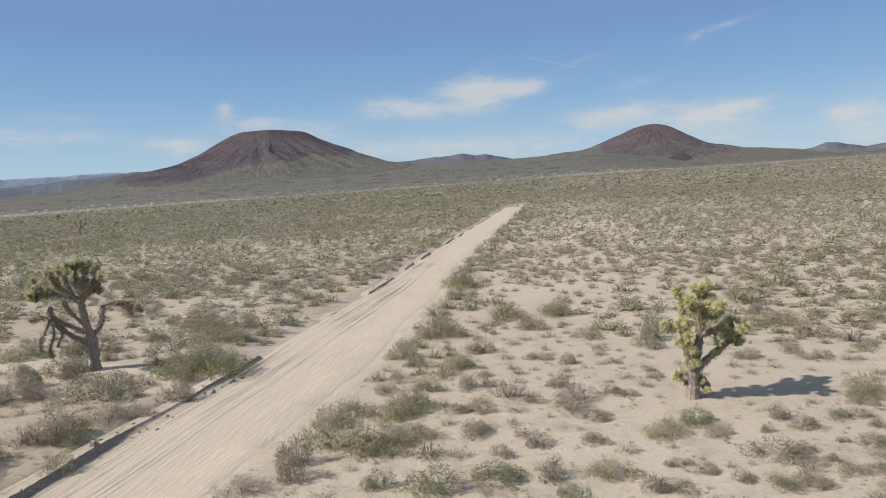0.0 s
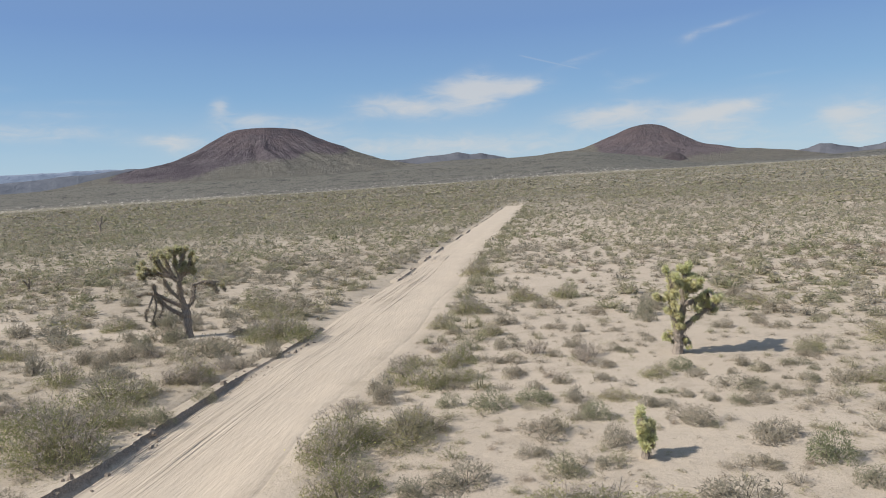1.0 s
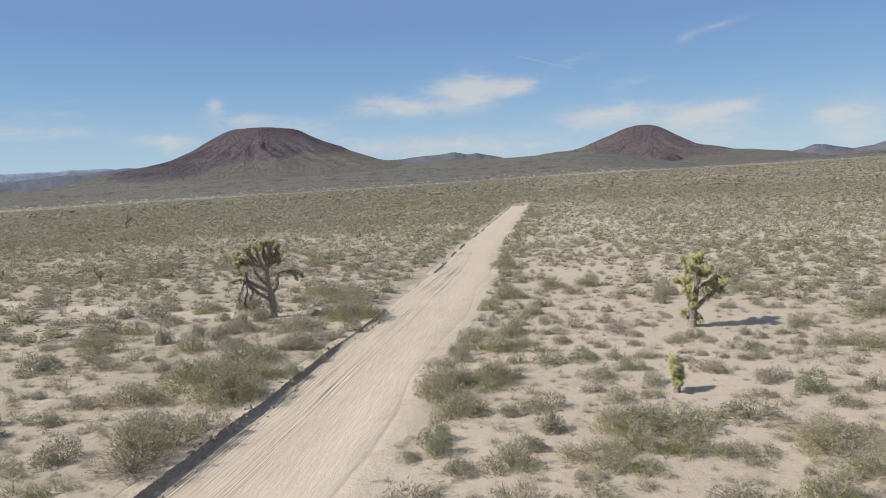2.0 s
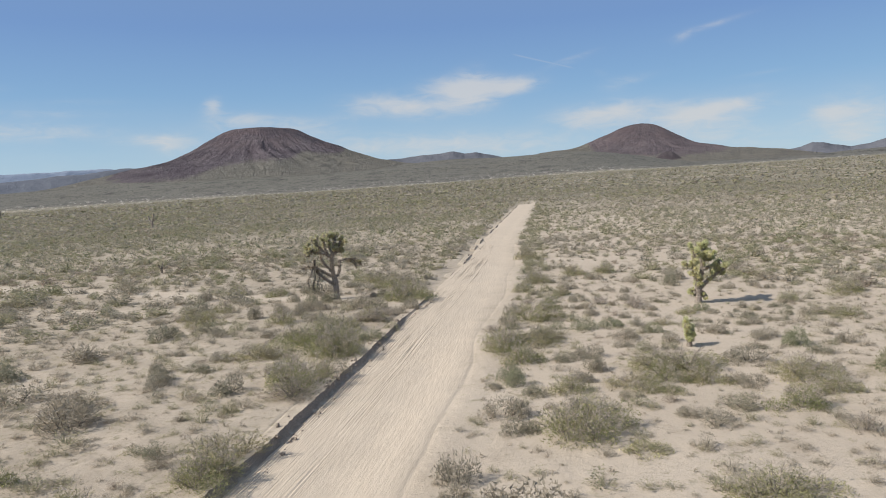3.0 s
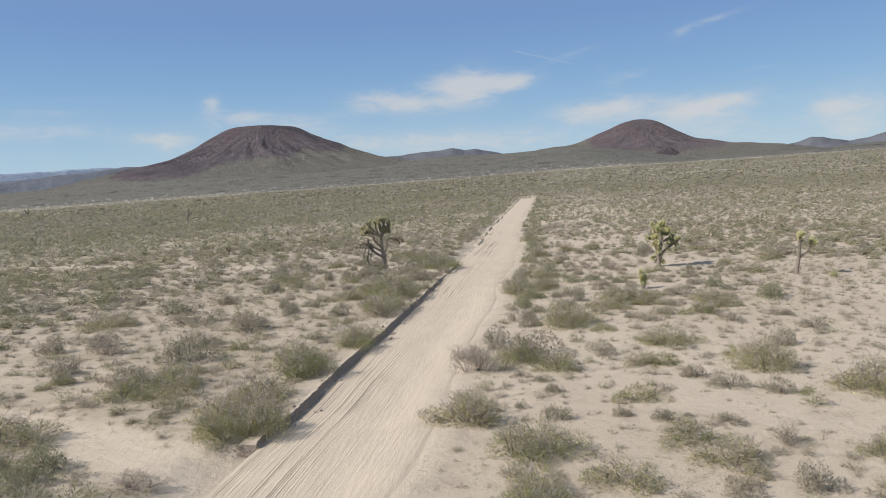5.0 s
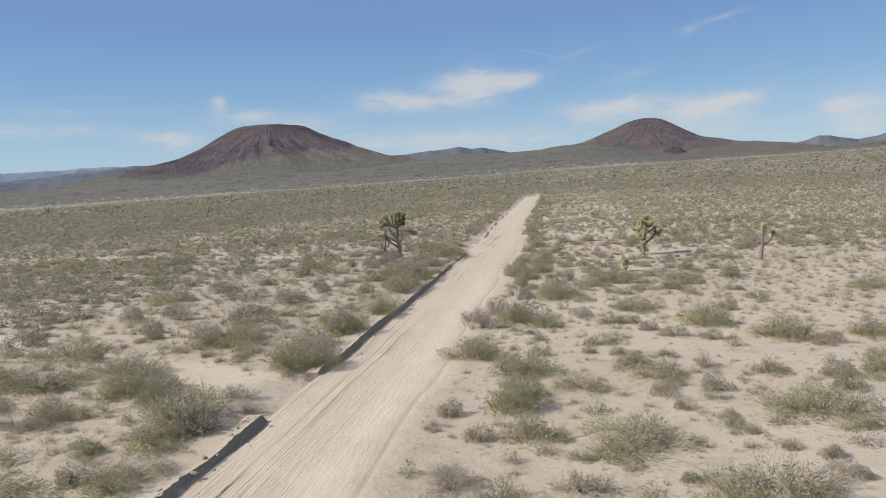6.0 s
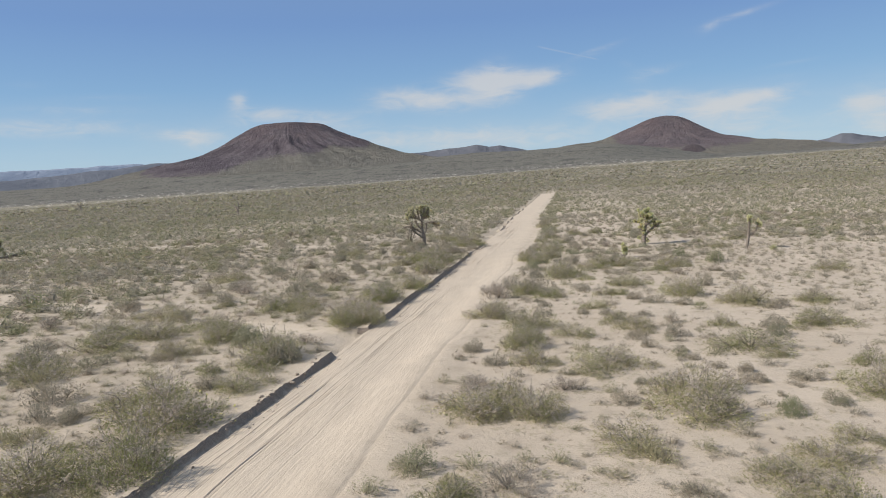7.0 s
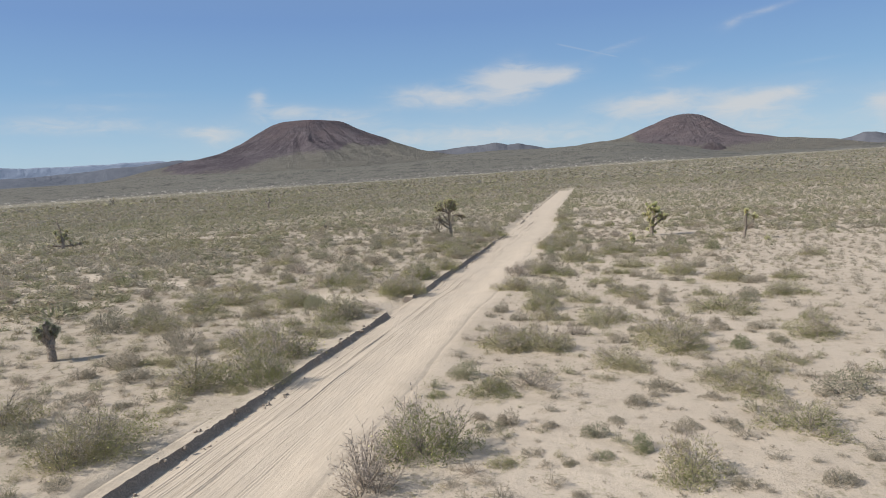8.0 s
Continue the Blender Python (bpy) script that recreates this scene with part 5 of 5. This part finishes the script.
def herbs_at_feet():
    """Low herbs and dry stalks that gather round the taller bushes."""
    rng = np.random.default_rng(88)
    spots = []
    for x, y, w, h in TALL_SHRUBS + GREEN_BUSHES + DRY_BUSHES + FLOWER_CLUMPS:
        for k in range(int(4 + 5 * w)):
            a, q = rng.uniform(0, 6.283), w * (0.3 + 0.42 * rng.random())
            px, py = x + q * math.cos(a), y + q * math.sin(a)
            if not (west_edge(py) - 0.3 < px < east_edge(py) + 0.3):
                spots.append((px, py))
    x, y = spread(95, 5, 27, 0.9)
    some = rng.random(len(x)) < np.where(x < -11, 0.95, 0.3)
    p = np.array(spots + list(zip(x[some], y[some])))
    w = rng.uniform(0.2, 0.62, len(p))
    h = w * rng.uniform(0.16, 0.36, len(p))
    z = ground_z(p[:, 0], p[:, 1]) - 0.01
    scatter("herb_cover", "low dry herbs and green sprouts round the bushes", [cushion(900 + i, 1.0, 5, 90, 0.055, 0.4, 0.5, 0.0)[1] for i in range(6)], np.stack([p[:, 0], p[:, 1], z], -1), np.stack([w, h], -1), LEAF_HERB, 89)


herbs_at_feet()


def small_tufts():
    """Seedlings and dry tufts, a hand or two wide, between the larger plants."""
    x, y = spread(301, 5, 24, 2.2)
    k = clear_of(x, y, -0.05)
    x, y = x[k], y[k]
    rng = np.random.default_rng(302)
    w = np.clip(rng.lognormal(-1.75, 0.4, len(x)), 0.08, 0.34)
    h = w * rng.uniform(0.3, 0.7, len(x))
    scatter("dry_tuft_cover", "tiny dry tufts and seedlings dotting bare sand", [small_proto(320 + i, 10, 0.03, 16, 0.24, 0.4, 2) for i in range(6)], np.stack([x, y, ground_z(x, y) - 0.01], -1), np.stack([w, h], -1), SCRUB_DRY, 303)


small_tufts()


def scrub_all_round():
    """Thin scrub behind the flight line and to both sides, where the plain goes on."""
    rng = np.random.default_rng(140)
    n = 9000
    x, y = rng.uniform(-95, 85, n), rng.uniform(-115, 70, n)
    bearing = np.arctan2(x + 2, y + 54)
    k = (bearing < radians(-43)) | (bearing > radians(22.5)) | (y < -54)
    k &= ~((x > west_edge(y) - 0.75) & (x < east_edge(y) + 0.5))
    k &= (0.7 + 0.3 * wave(x, y, 77, 6.0) + 0.2 * wave(x, y, 78, 1.6) > rng.random(n)) & clear_of(x, y, 0.05)
    x, y = x[k], y[k]
    w = np.clip(rng.lognormal(-0.35, 0.4, len(x)), 0.35, 1.9)
    scatter("scrub", "grey-olive desert scrub around the road behind", [small_proto(980 + i, 4, 0.06, 8, 0.4, 0.55) for i in range(6)], np.stack([x, y, ground_z(x, y) - 0.02], -1), np.stack([w, w * rng.uniform(0.36, 0.58, len(x))], -1), SCRUB_GREY, 141)


scrub_all_round()


def roadside_scrub():
    """Bushes that crowd both shoulders of the road where it runs off towards the crest."""
    rng = np.random.default_rng(123)
    y = np.concatenate([rng.uniform(14, 60, 75), rng.uniform(60, 136, 110)])
    east = rng.random(len(y)) < 0.6
    off = rng.gamma(2.0, 0.55, len(y))
    x = np.where(east, east_edge(y) + 0.55 + off, west_edge(y) - 1.3 - off)
    k = clear_of(x, y, 0.1)
    x, y = x[k], y[k]
    w = rng.uniform(0.7, 1.5, len(x))
    h = w * rng.uniform(0.4, 0.6, len(x))
    scatter("scrub", "olive-grey scrub crowding the shoulders of the dirt road", [small_proto(950 + i, 90, 0.014, 130, 0.08) for i in range(6)], np.stack([x, y, ground_z(x, y) - 0.02], -1), np.stack([w, h], -1), SCRUB_OLIVE, 124)


roadside_scrub()


# ---- joshua trees ----
def curve(points, n=5):
    """A smooth line through the points."""
    P = np.array(points, float)
    P = np.concatenate([[2 * P[0] - P[1]], P, [2 * P[-1] - P[-2]]])
    out = []
    for i in range(1, len(P) - 2):
        for t in np.linspace(0, 1, n, endpoint=False):
            a, b, c, d = P[i - 1], P[i], P[i + 1], P[i + 2]
            out.append(0.5 * (2 * b + (c - a) * t + (2 * a - 5 * b + 4 * c - d) * t * t + (3 * b - a - 3 * c + d) * t**3))
    return np.array(out + [P[-2]])


def blades(rng, centre, axis, n, length, width, reach):
    """A rosette of stiff pointed leaves round the end of a limb."""
    axis = np.array(axis, float) / (np.linalg.norm(axis) + 1e-9)
    d = rng.normal(size=(n, 3)) + axis * 0.75
    d = d / np.linalg.norm(d, axis=1, keepdims=True)
    along = rng.uniform(-reach, 0.1 * reach, (n, 1))
    c = np.array(centre) + axis * along + d * length * 0.5
    return leaves(rng, c, d, length, width)


def skirt(rng, line, r, n, length, width):
    """Dead leaves that hang back along a limb."""
    k = rng.integers(0, len(line) - 1, n)
    t = rng.random((n, 1))
    c = line[k] * (1 - t) + line[k + 1] * t
    ax = line[k + 1] - line[k]
    ax = ax / (np.linalg.norm(ax, axis=1, keepdims=True) + 1e-9)
    side = np.cross(ax, rng.normal(size=(n, 3)))
    side = side / (np.linalg.norm(side, axis=1, keepdims=True) + 1e-9)
    d = side * 0.7 - ax * 0.6 + np.array([0, 0, -0.5])
    return leaves(rng, c + side * r * 0.9 + d * length * 0.3, d, length, width)


def joshua_tree(label, x, y, turn, seed, limbs, heads, blade=0.23, head_n=150, dead=0, green=None, clothe=0, twins=0):
    """limbs: radius at root and tip, then (across, up) points; heads: (across, up) of the leaf rosettes."""
    rng = np.random.default_rng(seed)
    green = green or BLADE
    ob = thing("joshua_tree", label, "tree", "joshua trees")
    lines, woods, owner = [], [], []
    for i, (r0, r1, pts) in enumerate(limbs):
        if lines:
            allp = np.concatenate(lines)
            j = np.argmin((allp[:, 0] - pts[0][0]) ** 2 + (allp[:, 2] - pts[0][1]) ** 2)
            y0 = allp[j, 1]
        else:
            y0 = 0.0
        run = np.concatenate([[0], np.cumsum(np.hypot(*np.diff(np.array(pts), axis=0).T))])
        lean = rng.uniform(-0.4, 0.4) if i else 0.05
        line = curve([(p[0], y0 + lean * q, p[1]) for p, q in zip(pts, run)])
        lines.append(line)
        rad = 1.12 * np.linspace(r0, r1, len(line)) * (1 + 0.10 * rng.normal(size=len(line)))
        if i == 0:
            rad[0] *= 1.35
            line[0, 2] -= 0.08
        geo = [tube(line, rad, 9)]
        geo.append(skirt(rng, line, r0 * 0.95, int(150 * run[-1]) + 16, 0.12, 0.028))
        woods.append(part("trunk" if i == 0 else "limb", join(geo), BARK, ob))
        owner += [i] * len(line)
        if dead and i and pts[-1][1] < dead:
            part("dead_leaf_skirt", skirt(rng, line[len(line) // 3:], 0.05, int(130 * run[-1]), 0.2, 0.034), BLADE_OLD, woods[-1], "drooping brown dead leaves")
    allp = np.concatenate(lines)
    for wood, line in zip(woods[1:], lines[1:]) if clothe else []:
        for t in np.linspace(0.5, 1.0, clothe):
            p = line[int(t * (len(line) - 1))] + rng.normal(size=3) * 0.05
            part("leaf_rosette", blades(rng, p, line[-1] - line[0] + rng.normal(size=3) * 0.3, head_n // 2, blade * 0.9, 0.045, 0.2), green, wood)
    heads = [(hx, hz, 0.0) for hx, hz in heads]
    for k in range(twins):
        hx, hz, _ = heads[rng.integers(0, len(heads))]
        heads.append((hx + rng.normal() * 0.1, hz + rng.normal() * 0.08, rng.choice((-1, 1)) * rng.uniform(0.18, 0.42)))
    for hx, hz, deep in heads:
        j = np.argmin((allp[:, 0] - hx) ** 2 + (allp[:, 2] - hz) ** 2)
        near = allp[j]
        c = np.array([hx, near[1] + deep + rng.normal() * 0.14, hz])
        axis = c - near + np.array([0, 0, 0.12])
        wood = woods[owner[j]]
        if np.linalg.norm(c - near) > 0.12:
            wood = part("limb", tube([near, (near + c) / 2 + rng.normal(size=3) * 0.02, c], [0.055, 0.05, 0.04], 6), BARK, ob)
        small = 0.62 if hz < 0.24 * allp[:, 2].max() and allp[:, 2].max() > 2 else 1.0
        part("leaf_rosette", blades(rng, c, axis, int(head_n * small), blade * small, 0.042 * small, 0.16 * small), green, wood)
        part("dead_leaf_skirt", blades(rng, c - axis / (np.linalg.norm(axis) + 1e-6) * 0.2, -axis, head_n // 3, blade * 0.8, 0.026, 0.1), BLADE_OLD, wood)
    ob.matrix_basis = pose(x, y, float(ground_z(np.array(x), np.array(y))), 0, 0, turn)
    return ob


joshua_tree("branching joshua tree with olive leaf tufts and dead drooping limbs", -16.7, 23.1, 24, 25, [
    (0.17, 0.14, [(0.0, 0.0), (-0.02, 0.6), (-0.07, 1.2)]),
    (0.13, 0.09, [(-0.07, 1.15), (-0.2, 1.75), (-0.23, 2.55)]),
    (0.09, 0.05, [(-0.23, 2.5), (-0.7, 2.85), (-1.05, 3.3), (-1.3, 3.55)]),
    (0.08, 0.05, [(-0.22, 2.55), (-0.15, 3.05), (0.0, 3.55)]),
    (0.08, 0.05, [(-0.2, 2.55), (0.13, 3.0), (0.38, 3.5)]),
    (0.07, 0.04, [(-0.38, 2.65), (-0.85, 2.8), (-1.4, 2.9), (-1.8, 2.72)]),
    (0.08, 0.05, [(-0.03, 1.2), (0.24, 1.65), (0.3, 2.22)]),
    (0.06, 0.03, [(0.3, 2.2), (0.7, 2.3), (1.1, 2.27), (1.5, 2.2)]),
    (0.08, 0.04, [(-0.2, 0.95), (-0.65, 1.25), (-1.05, 1.65), (-1.3, 2.0), (-1.95, 1.95)]),
    (0.07, 0.04, [(-0.2, 1.35), (-0.7, 1.65), (-1.2, 2.0), (-1.25, 2.4)]),
    (0.035, 0.02, [(-1.3, 1.95), (-1.5, 1.45), (-1.65, 1.2), (-1.6, 0.85)]),
    (0.035, 0.02, [(-1.25, 1.9), (-1.22, 1.4), (-1.38, 0.85), (-1.28, 0.58)]),
    (0.035, 0.02, [(-1.05, 1.65), (-0.95, 1.42), (-1.12, 0.95)]),
    (0.06, 0.04, [(-0.28, 1.7), (-0.7, 2.2), (-0.85, 2.6)]),
    (0.06, 0.035, [(-0.45, 2.7), (-0.62, 3.2), (-0.66, 3.7)]),
    (0.06, 0.035, [(-0.8, 2.9), (-1.0, 3.3), (-0.98, 3.65)]),
    (0.05, 0.035, [(-0.2, 2.8), (-0.36, 3.2), (-0.3, 3.75)]),
    (0.05, 0.035, [(-0.05, 2.75), (0.3, 2.85), (0.42, 3.1)]),
    (0.05, 0.03, [(-0.9, 2.85), (-1.35, 3.05), (-1.7, 3.25)]),
    (0.04, 0.025, [(1.0, 2.27), (1.2, 2.1), (1.28, 1.75)]),
    (0.04, 0.025, [(1.3, 2.24), (1.5, 2.05), (1.62, 1.85)]),
], [(-1.55, 3.4), (-1.3, 3.65), (-1.0, 3.75), (-0.6, 3.88), (-0.25, 3.92), (0.15, 3.88), (0.4, 3.7), (0.42, 3.25), (0.33, 2.98),
    (-1.1, 3.3), (-0.7, 3.3), (-0.33, 3.35), (0.05, 3.25), (-1.3, 3.0), (-0.9, 2.95), (-0.5, 3.6), (-0.05, 3.6), (-1.6, 2.85),
    (-1.75, 3.2), (-1.5, 3.15), (-1.15, 3.55), (-0.8, 3.62), (-0.42, 3.78), (0.28, 3.5), (-0.66, 3.78), (-0.1, 3.85), (0.5, 3.45), (-1.75, 2.9), (-0.2, 3.12), (-0.95, 3.12), (0.75, 2.28), (1.0, 2.2), (1.25, 2.12), (1.5, 2.15)], dead=2.75, green=BLADE_DULL, blade=0.19, head_n=170, twins=14)

joshua_tree("upright joshua tree with yellow-green leaf tufts on sand", 3.15, 19.95, -4, 12, [
    (0.15, 0.12, [(0.0, 0.0), (0.02, 0.35), (0.03, 0.69)]),
    (0.10, 0.06, [(0.02, 0.64), (-0.07, 1.08), (-0.16, 1.48), (-0.22, 1.92), (-0.2, 2.3), (-0.16, 2.66)]),
    (0.10, 0.06, [(0.05, 0.66), (0.16, 1.3), (0.22, 1.7), (0.17, 2.2), (0.26, 2.5), (0.34, 2.86)]),
    (0.09, 0.055, [(0.08, 0.66), (0.36, 1.0), (0.68, 1.27), (1.0, 1.52), (1.18, 1.56)]),
    (0.075, 0.05, [(0.22, 1.66), (0.55, 1.8), (0.86, 2.0), (1.05, 2.12)]),
    (0.05, 0.035, [(-0.02, 0.66), (-0.22, 0.66), (-0.38, 0.63)]),
    (0.06, 0.045, [(0.08, 0.68), (0.22, 0.54), (0.33, 0.43)]),
    (0.045, 0.03, [(-0.2, 1.92), (-0.48, 1.95), (-0.7, 2.06)]),
    (0.045, 0.03, [(-0.18, 2.54), (-0.28, 2.76), (-0.38, 2.94)]),
    (0.05, 0.035, [(0.2, 2.1), (0.38, 2.3), (0.52, 2.5)]),
], [(-0.23, 1.53), (-0.16, 2.76), (-0.13, 2.55), (-0.17, 2.24), (-0.38, 2.98), (0.42, 2.98), (0.22, 2.86), (0.54, 2.6), (0.42, 2.34), (0.72, 2.28), (0.3, 1.95),
    (1.18, 1.5), (0.74, 1.52), (1.0, 1.74), (1.28, 1.82), (1.4, 1.9), (1.16, 1.96), (1.04, 2.1), (-0.4, 0.66), (-0.29, 0.5), (0.33, 0.43), (0.4, 0.3), (-0.07, 1.2),
    (0.1, 1.25), (0.06, 1.06), (0.13, 0.94), (-0.72, 2.07), (0.32, 2.7), (0.64, 2.45), (0.57, 2.18), (0.14, 2.04), (0.0, 1.4), (-0.2, 1.9), (-0.1, 2.1), (-0.26, 2.36), (-0.1, 1.72), (0.3, 2.3), (0.12, 2.5), (-0.02, 2.36), (-0.3, 2.6), (-0.05, 2.75), (0.1, 2.9), (-0.35, 2.1), (0.85, 1.98)], blade=0.175, head_n=250, twins=34, clothe=2)

joshua_tree("bare slender joshua tree with two arms and small tufts", 10.3, 14.4, -8, 13, [
    (0.10, 0.08, [(0.0, 0.0), (0.08, 0.55), (0.16, 1.0)]),
    (0.075, 0.05, [(0.16, 0.98), (0.17, 1.6), (0.18, 2.2), (0.17, 2.4)]),
    (0.06, 0.045, [(0.15, 1.0), (0.45, 1.2), (0.72, 1.5), (0.85, 2.05)]),
], [(0.1, 2.3), (0.26, 2.42), (0.2, 2.1), (0.85, 2.15), (0.95, 1.95), (0.75, 2.0)], blade=0.2, head_n=130, green=BLADE, twins=6)
joshua_tree("young stubby joshua tree clothed in yellow-green leaves", 1.0, 10.05, 0, 14, [
    (0.09, 0.08, [(0.0, 0.0), (-0.02, 0.3), (-0.05, 0.55), (-0.1, 0.9)]),
    (0.08, 0.07, [(0.0, 0.22), (0.08, 0.4), (0.1, 0.7)]),
], [(-0.02, 0.34), (-0.08, 0.42), (-0.04, 0.5), (-0.12, 0.58), (-0.03, 0.62), (-0.1, 0.68), (-0.05, 0.76), (-0.14, 0.8), (-0.08, 0.88), (-0.12, 0.96), (-0.09, 1.03),
    (0.06, 0.3), (0.12, 0.36), (0.06, 0.43), (0.13, 0.48), (0.07, 0.55), (0.13, 0.6), (0.08, 0.66), (0.12, 0.72), (0.09, 0.78)], blade=0.15, head_n=190, clothe=3, dead=2.0)
joshua_tree("small forked joshua tree with grey-green tufts", -21.5, -28.2, 28, 15, [
    (0.14, 0.12, [(0.0, 0.0), (-0.02, 0.35), (-0.04, 0.68)]),
    (0.11, 0.09, [(-0.04, 0.6), (0.05, 0.9), (0.1, 1.2)]),
    (0.10, 0.08, [(-0.06, 0.62), (-0.26, 0.9), (-0.36, 1.25)]),
    (0.08, 0.07, [(-0.05, 0.75), (-0.12, 1.05), (-0.14, 1.4)]),
], [(0.1, 1.25), (0.0, 1.1), (0.22, 1.15), (-0.38, 1.3), (-0.46, 1.15), (-0.14, 1.48), (-0.24, 1.3), (-0.3, 1.05), (0.16, 0.98), (-0.02, 1.34)], blade=0.17, head_n=150, green=BLADE_GREY)
joshua_tree("sprawling dark joshua tree with a broken bare spike", -60.1, 19.3, 40, 16, [
    (0.16, 0.10, [(0.0, 0.0), (0.0, 0.8), (-0.1, 1.5)]),
    (0.07, 0.03, [(-0.1, 1.4), (-0.2, 2.4), (-0.4, 3.2)]),
    (0.09, 0.05, [(0.0, 0.4), (-0.7, 0.55), (-1.5, 0.6)]),
    (0.09, 0.05, [(0.0, 0.4), (0.8, 0.5), (1.8, 0.65)]),
    (0.09, 0.05, [(0.0, 0.8), (-0.5, 1.3), (-0.7, 1.9)]),
    (0.09, 0.05, [(0.0, 0.9), (0.3, 1.5), (0.4, 2.0)]),
], [(-1.5, 0.7), (-1.1, 0.6), (-0.7, 1.95), (-0.5, 1.5), (0.4, 2.1), (0.2, 1.7), (0.7, 0.9), (1.2, 0.7), (1.8, 0.75), (-0.1, 1.7), (0.5, 1.3), (-0.4, 1.0)], blade=0.32, head_n=150, dead=2.0, green=BLADE_DULL, twins=12)
for fx, fy, ft, fs in ((-74.7, 102, 20, 17), (-182, 194, 35, 18), (-36.3, 37.9, 10, 19), (46.9, 202, 0, 20)):
    k = {17: 1.0, 18: 1.15, 19: 0.32, 20: 0.75}[fs]
    joshua_tree("distant joshua tree standing among the scrub", fx, fy, ft, fs, [
        (0.2 * k, 0.16 * k, [(0.0, 0.0), (0.05 * k, 0.6 * k), (0.0, 1.1 * k)]),
        (0.14 * k, 0.1 * k, [(0.0, 1.05 * k), (-0.4 * k, 1.6 * k), (-0.7 * k, 2.3 * k)]),
        (0.14 * k, 0.1 * k, [(0.0, 1.1 * k), (0.25 * k, 1.7 * k), (0.3 * k, 2.6 * k)]),
        (0.08 * k, 0.05 * k, [(0.05 * k, 1.2 * k), (0.6 * k, 1.6 * k), (0.95 * k, 2.1 * k)]),
    ], [(-0.7 * k, 2.4 * k), (-0.5 * k, 2.0 * k), (0.3 * k, 2.7 * k), (0.2 * k, 2.3 * k), (0.95 * k, 2.2 * k), (0.8 * k, 1.9 * k)], blade=0.24 * k, head_n=70, green=BLADE_DULL)


def yucca(x, y):
    """A stemless yucca: one rosette of stiff dark blades on the ground."""
    rng = np.random.default_rng(61)
    ob = thing("yucca_plant", "dark stemless spiky yucca on the sand", "plant")
    part("leaf_rosette", blades(rng, (0, 0, 0.12), (0, 0, 1), 130, 0.48, 0.04, 0.1), BLADE_DULL, ob)
    part("woody_stem", tube([(0, 0, -0.05), (0.01, 0, 0.08), (0, 0.01, 0.15)], [0.09, 0.08, 0.05], 8), BARK, ob)
    ob.matrix_basis = pose(x, y, float(ground_z(np.array(x), np.array(y))))
    return ob


yucca(11.9, 12.9)
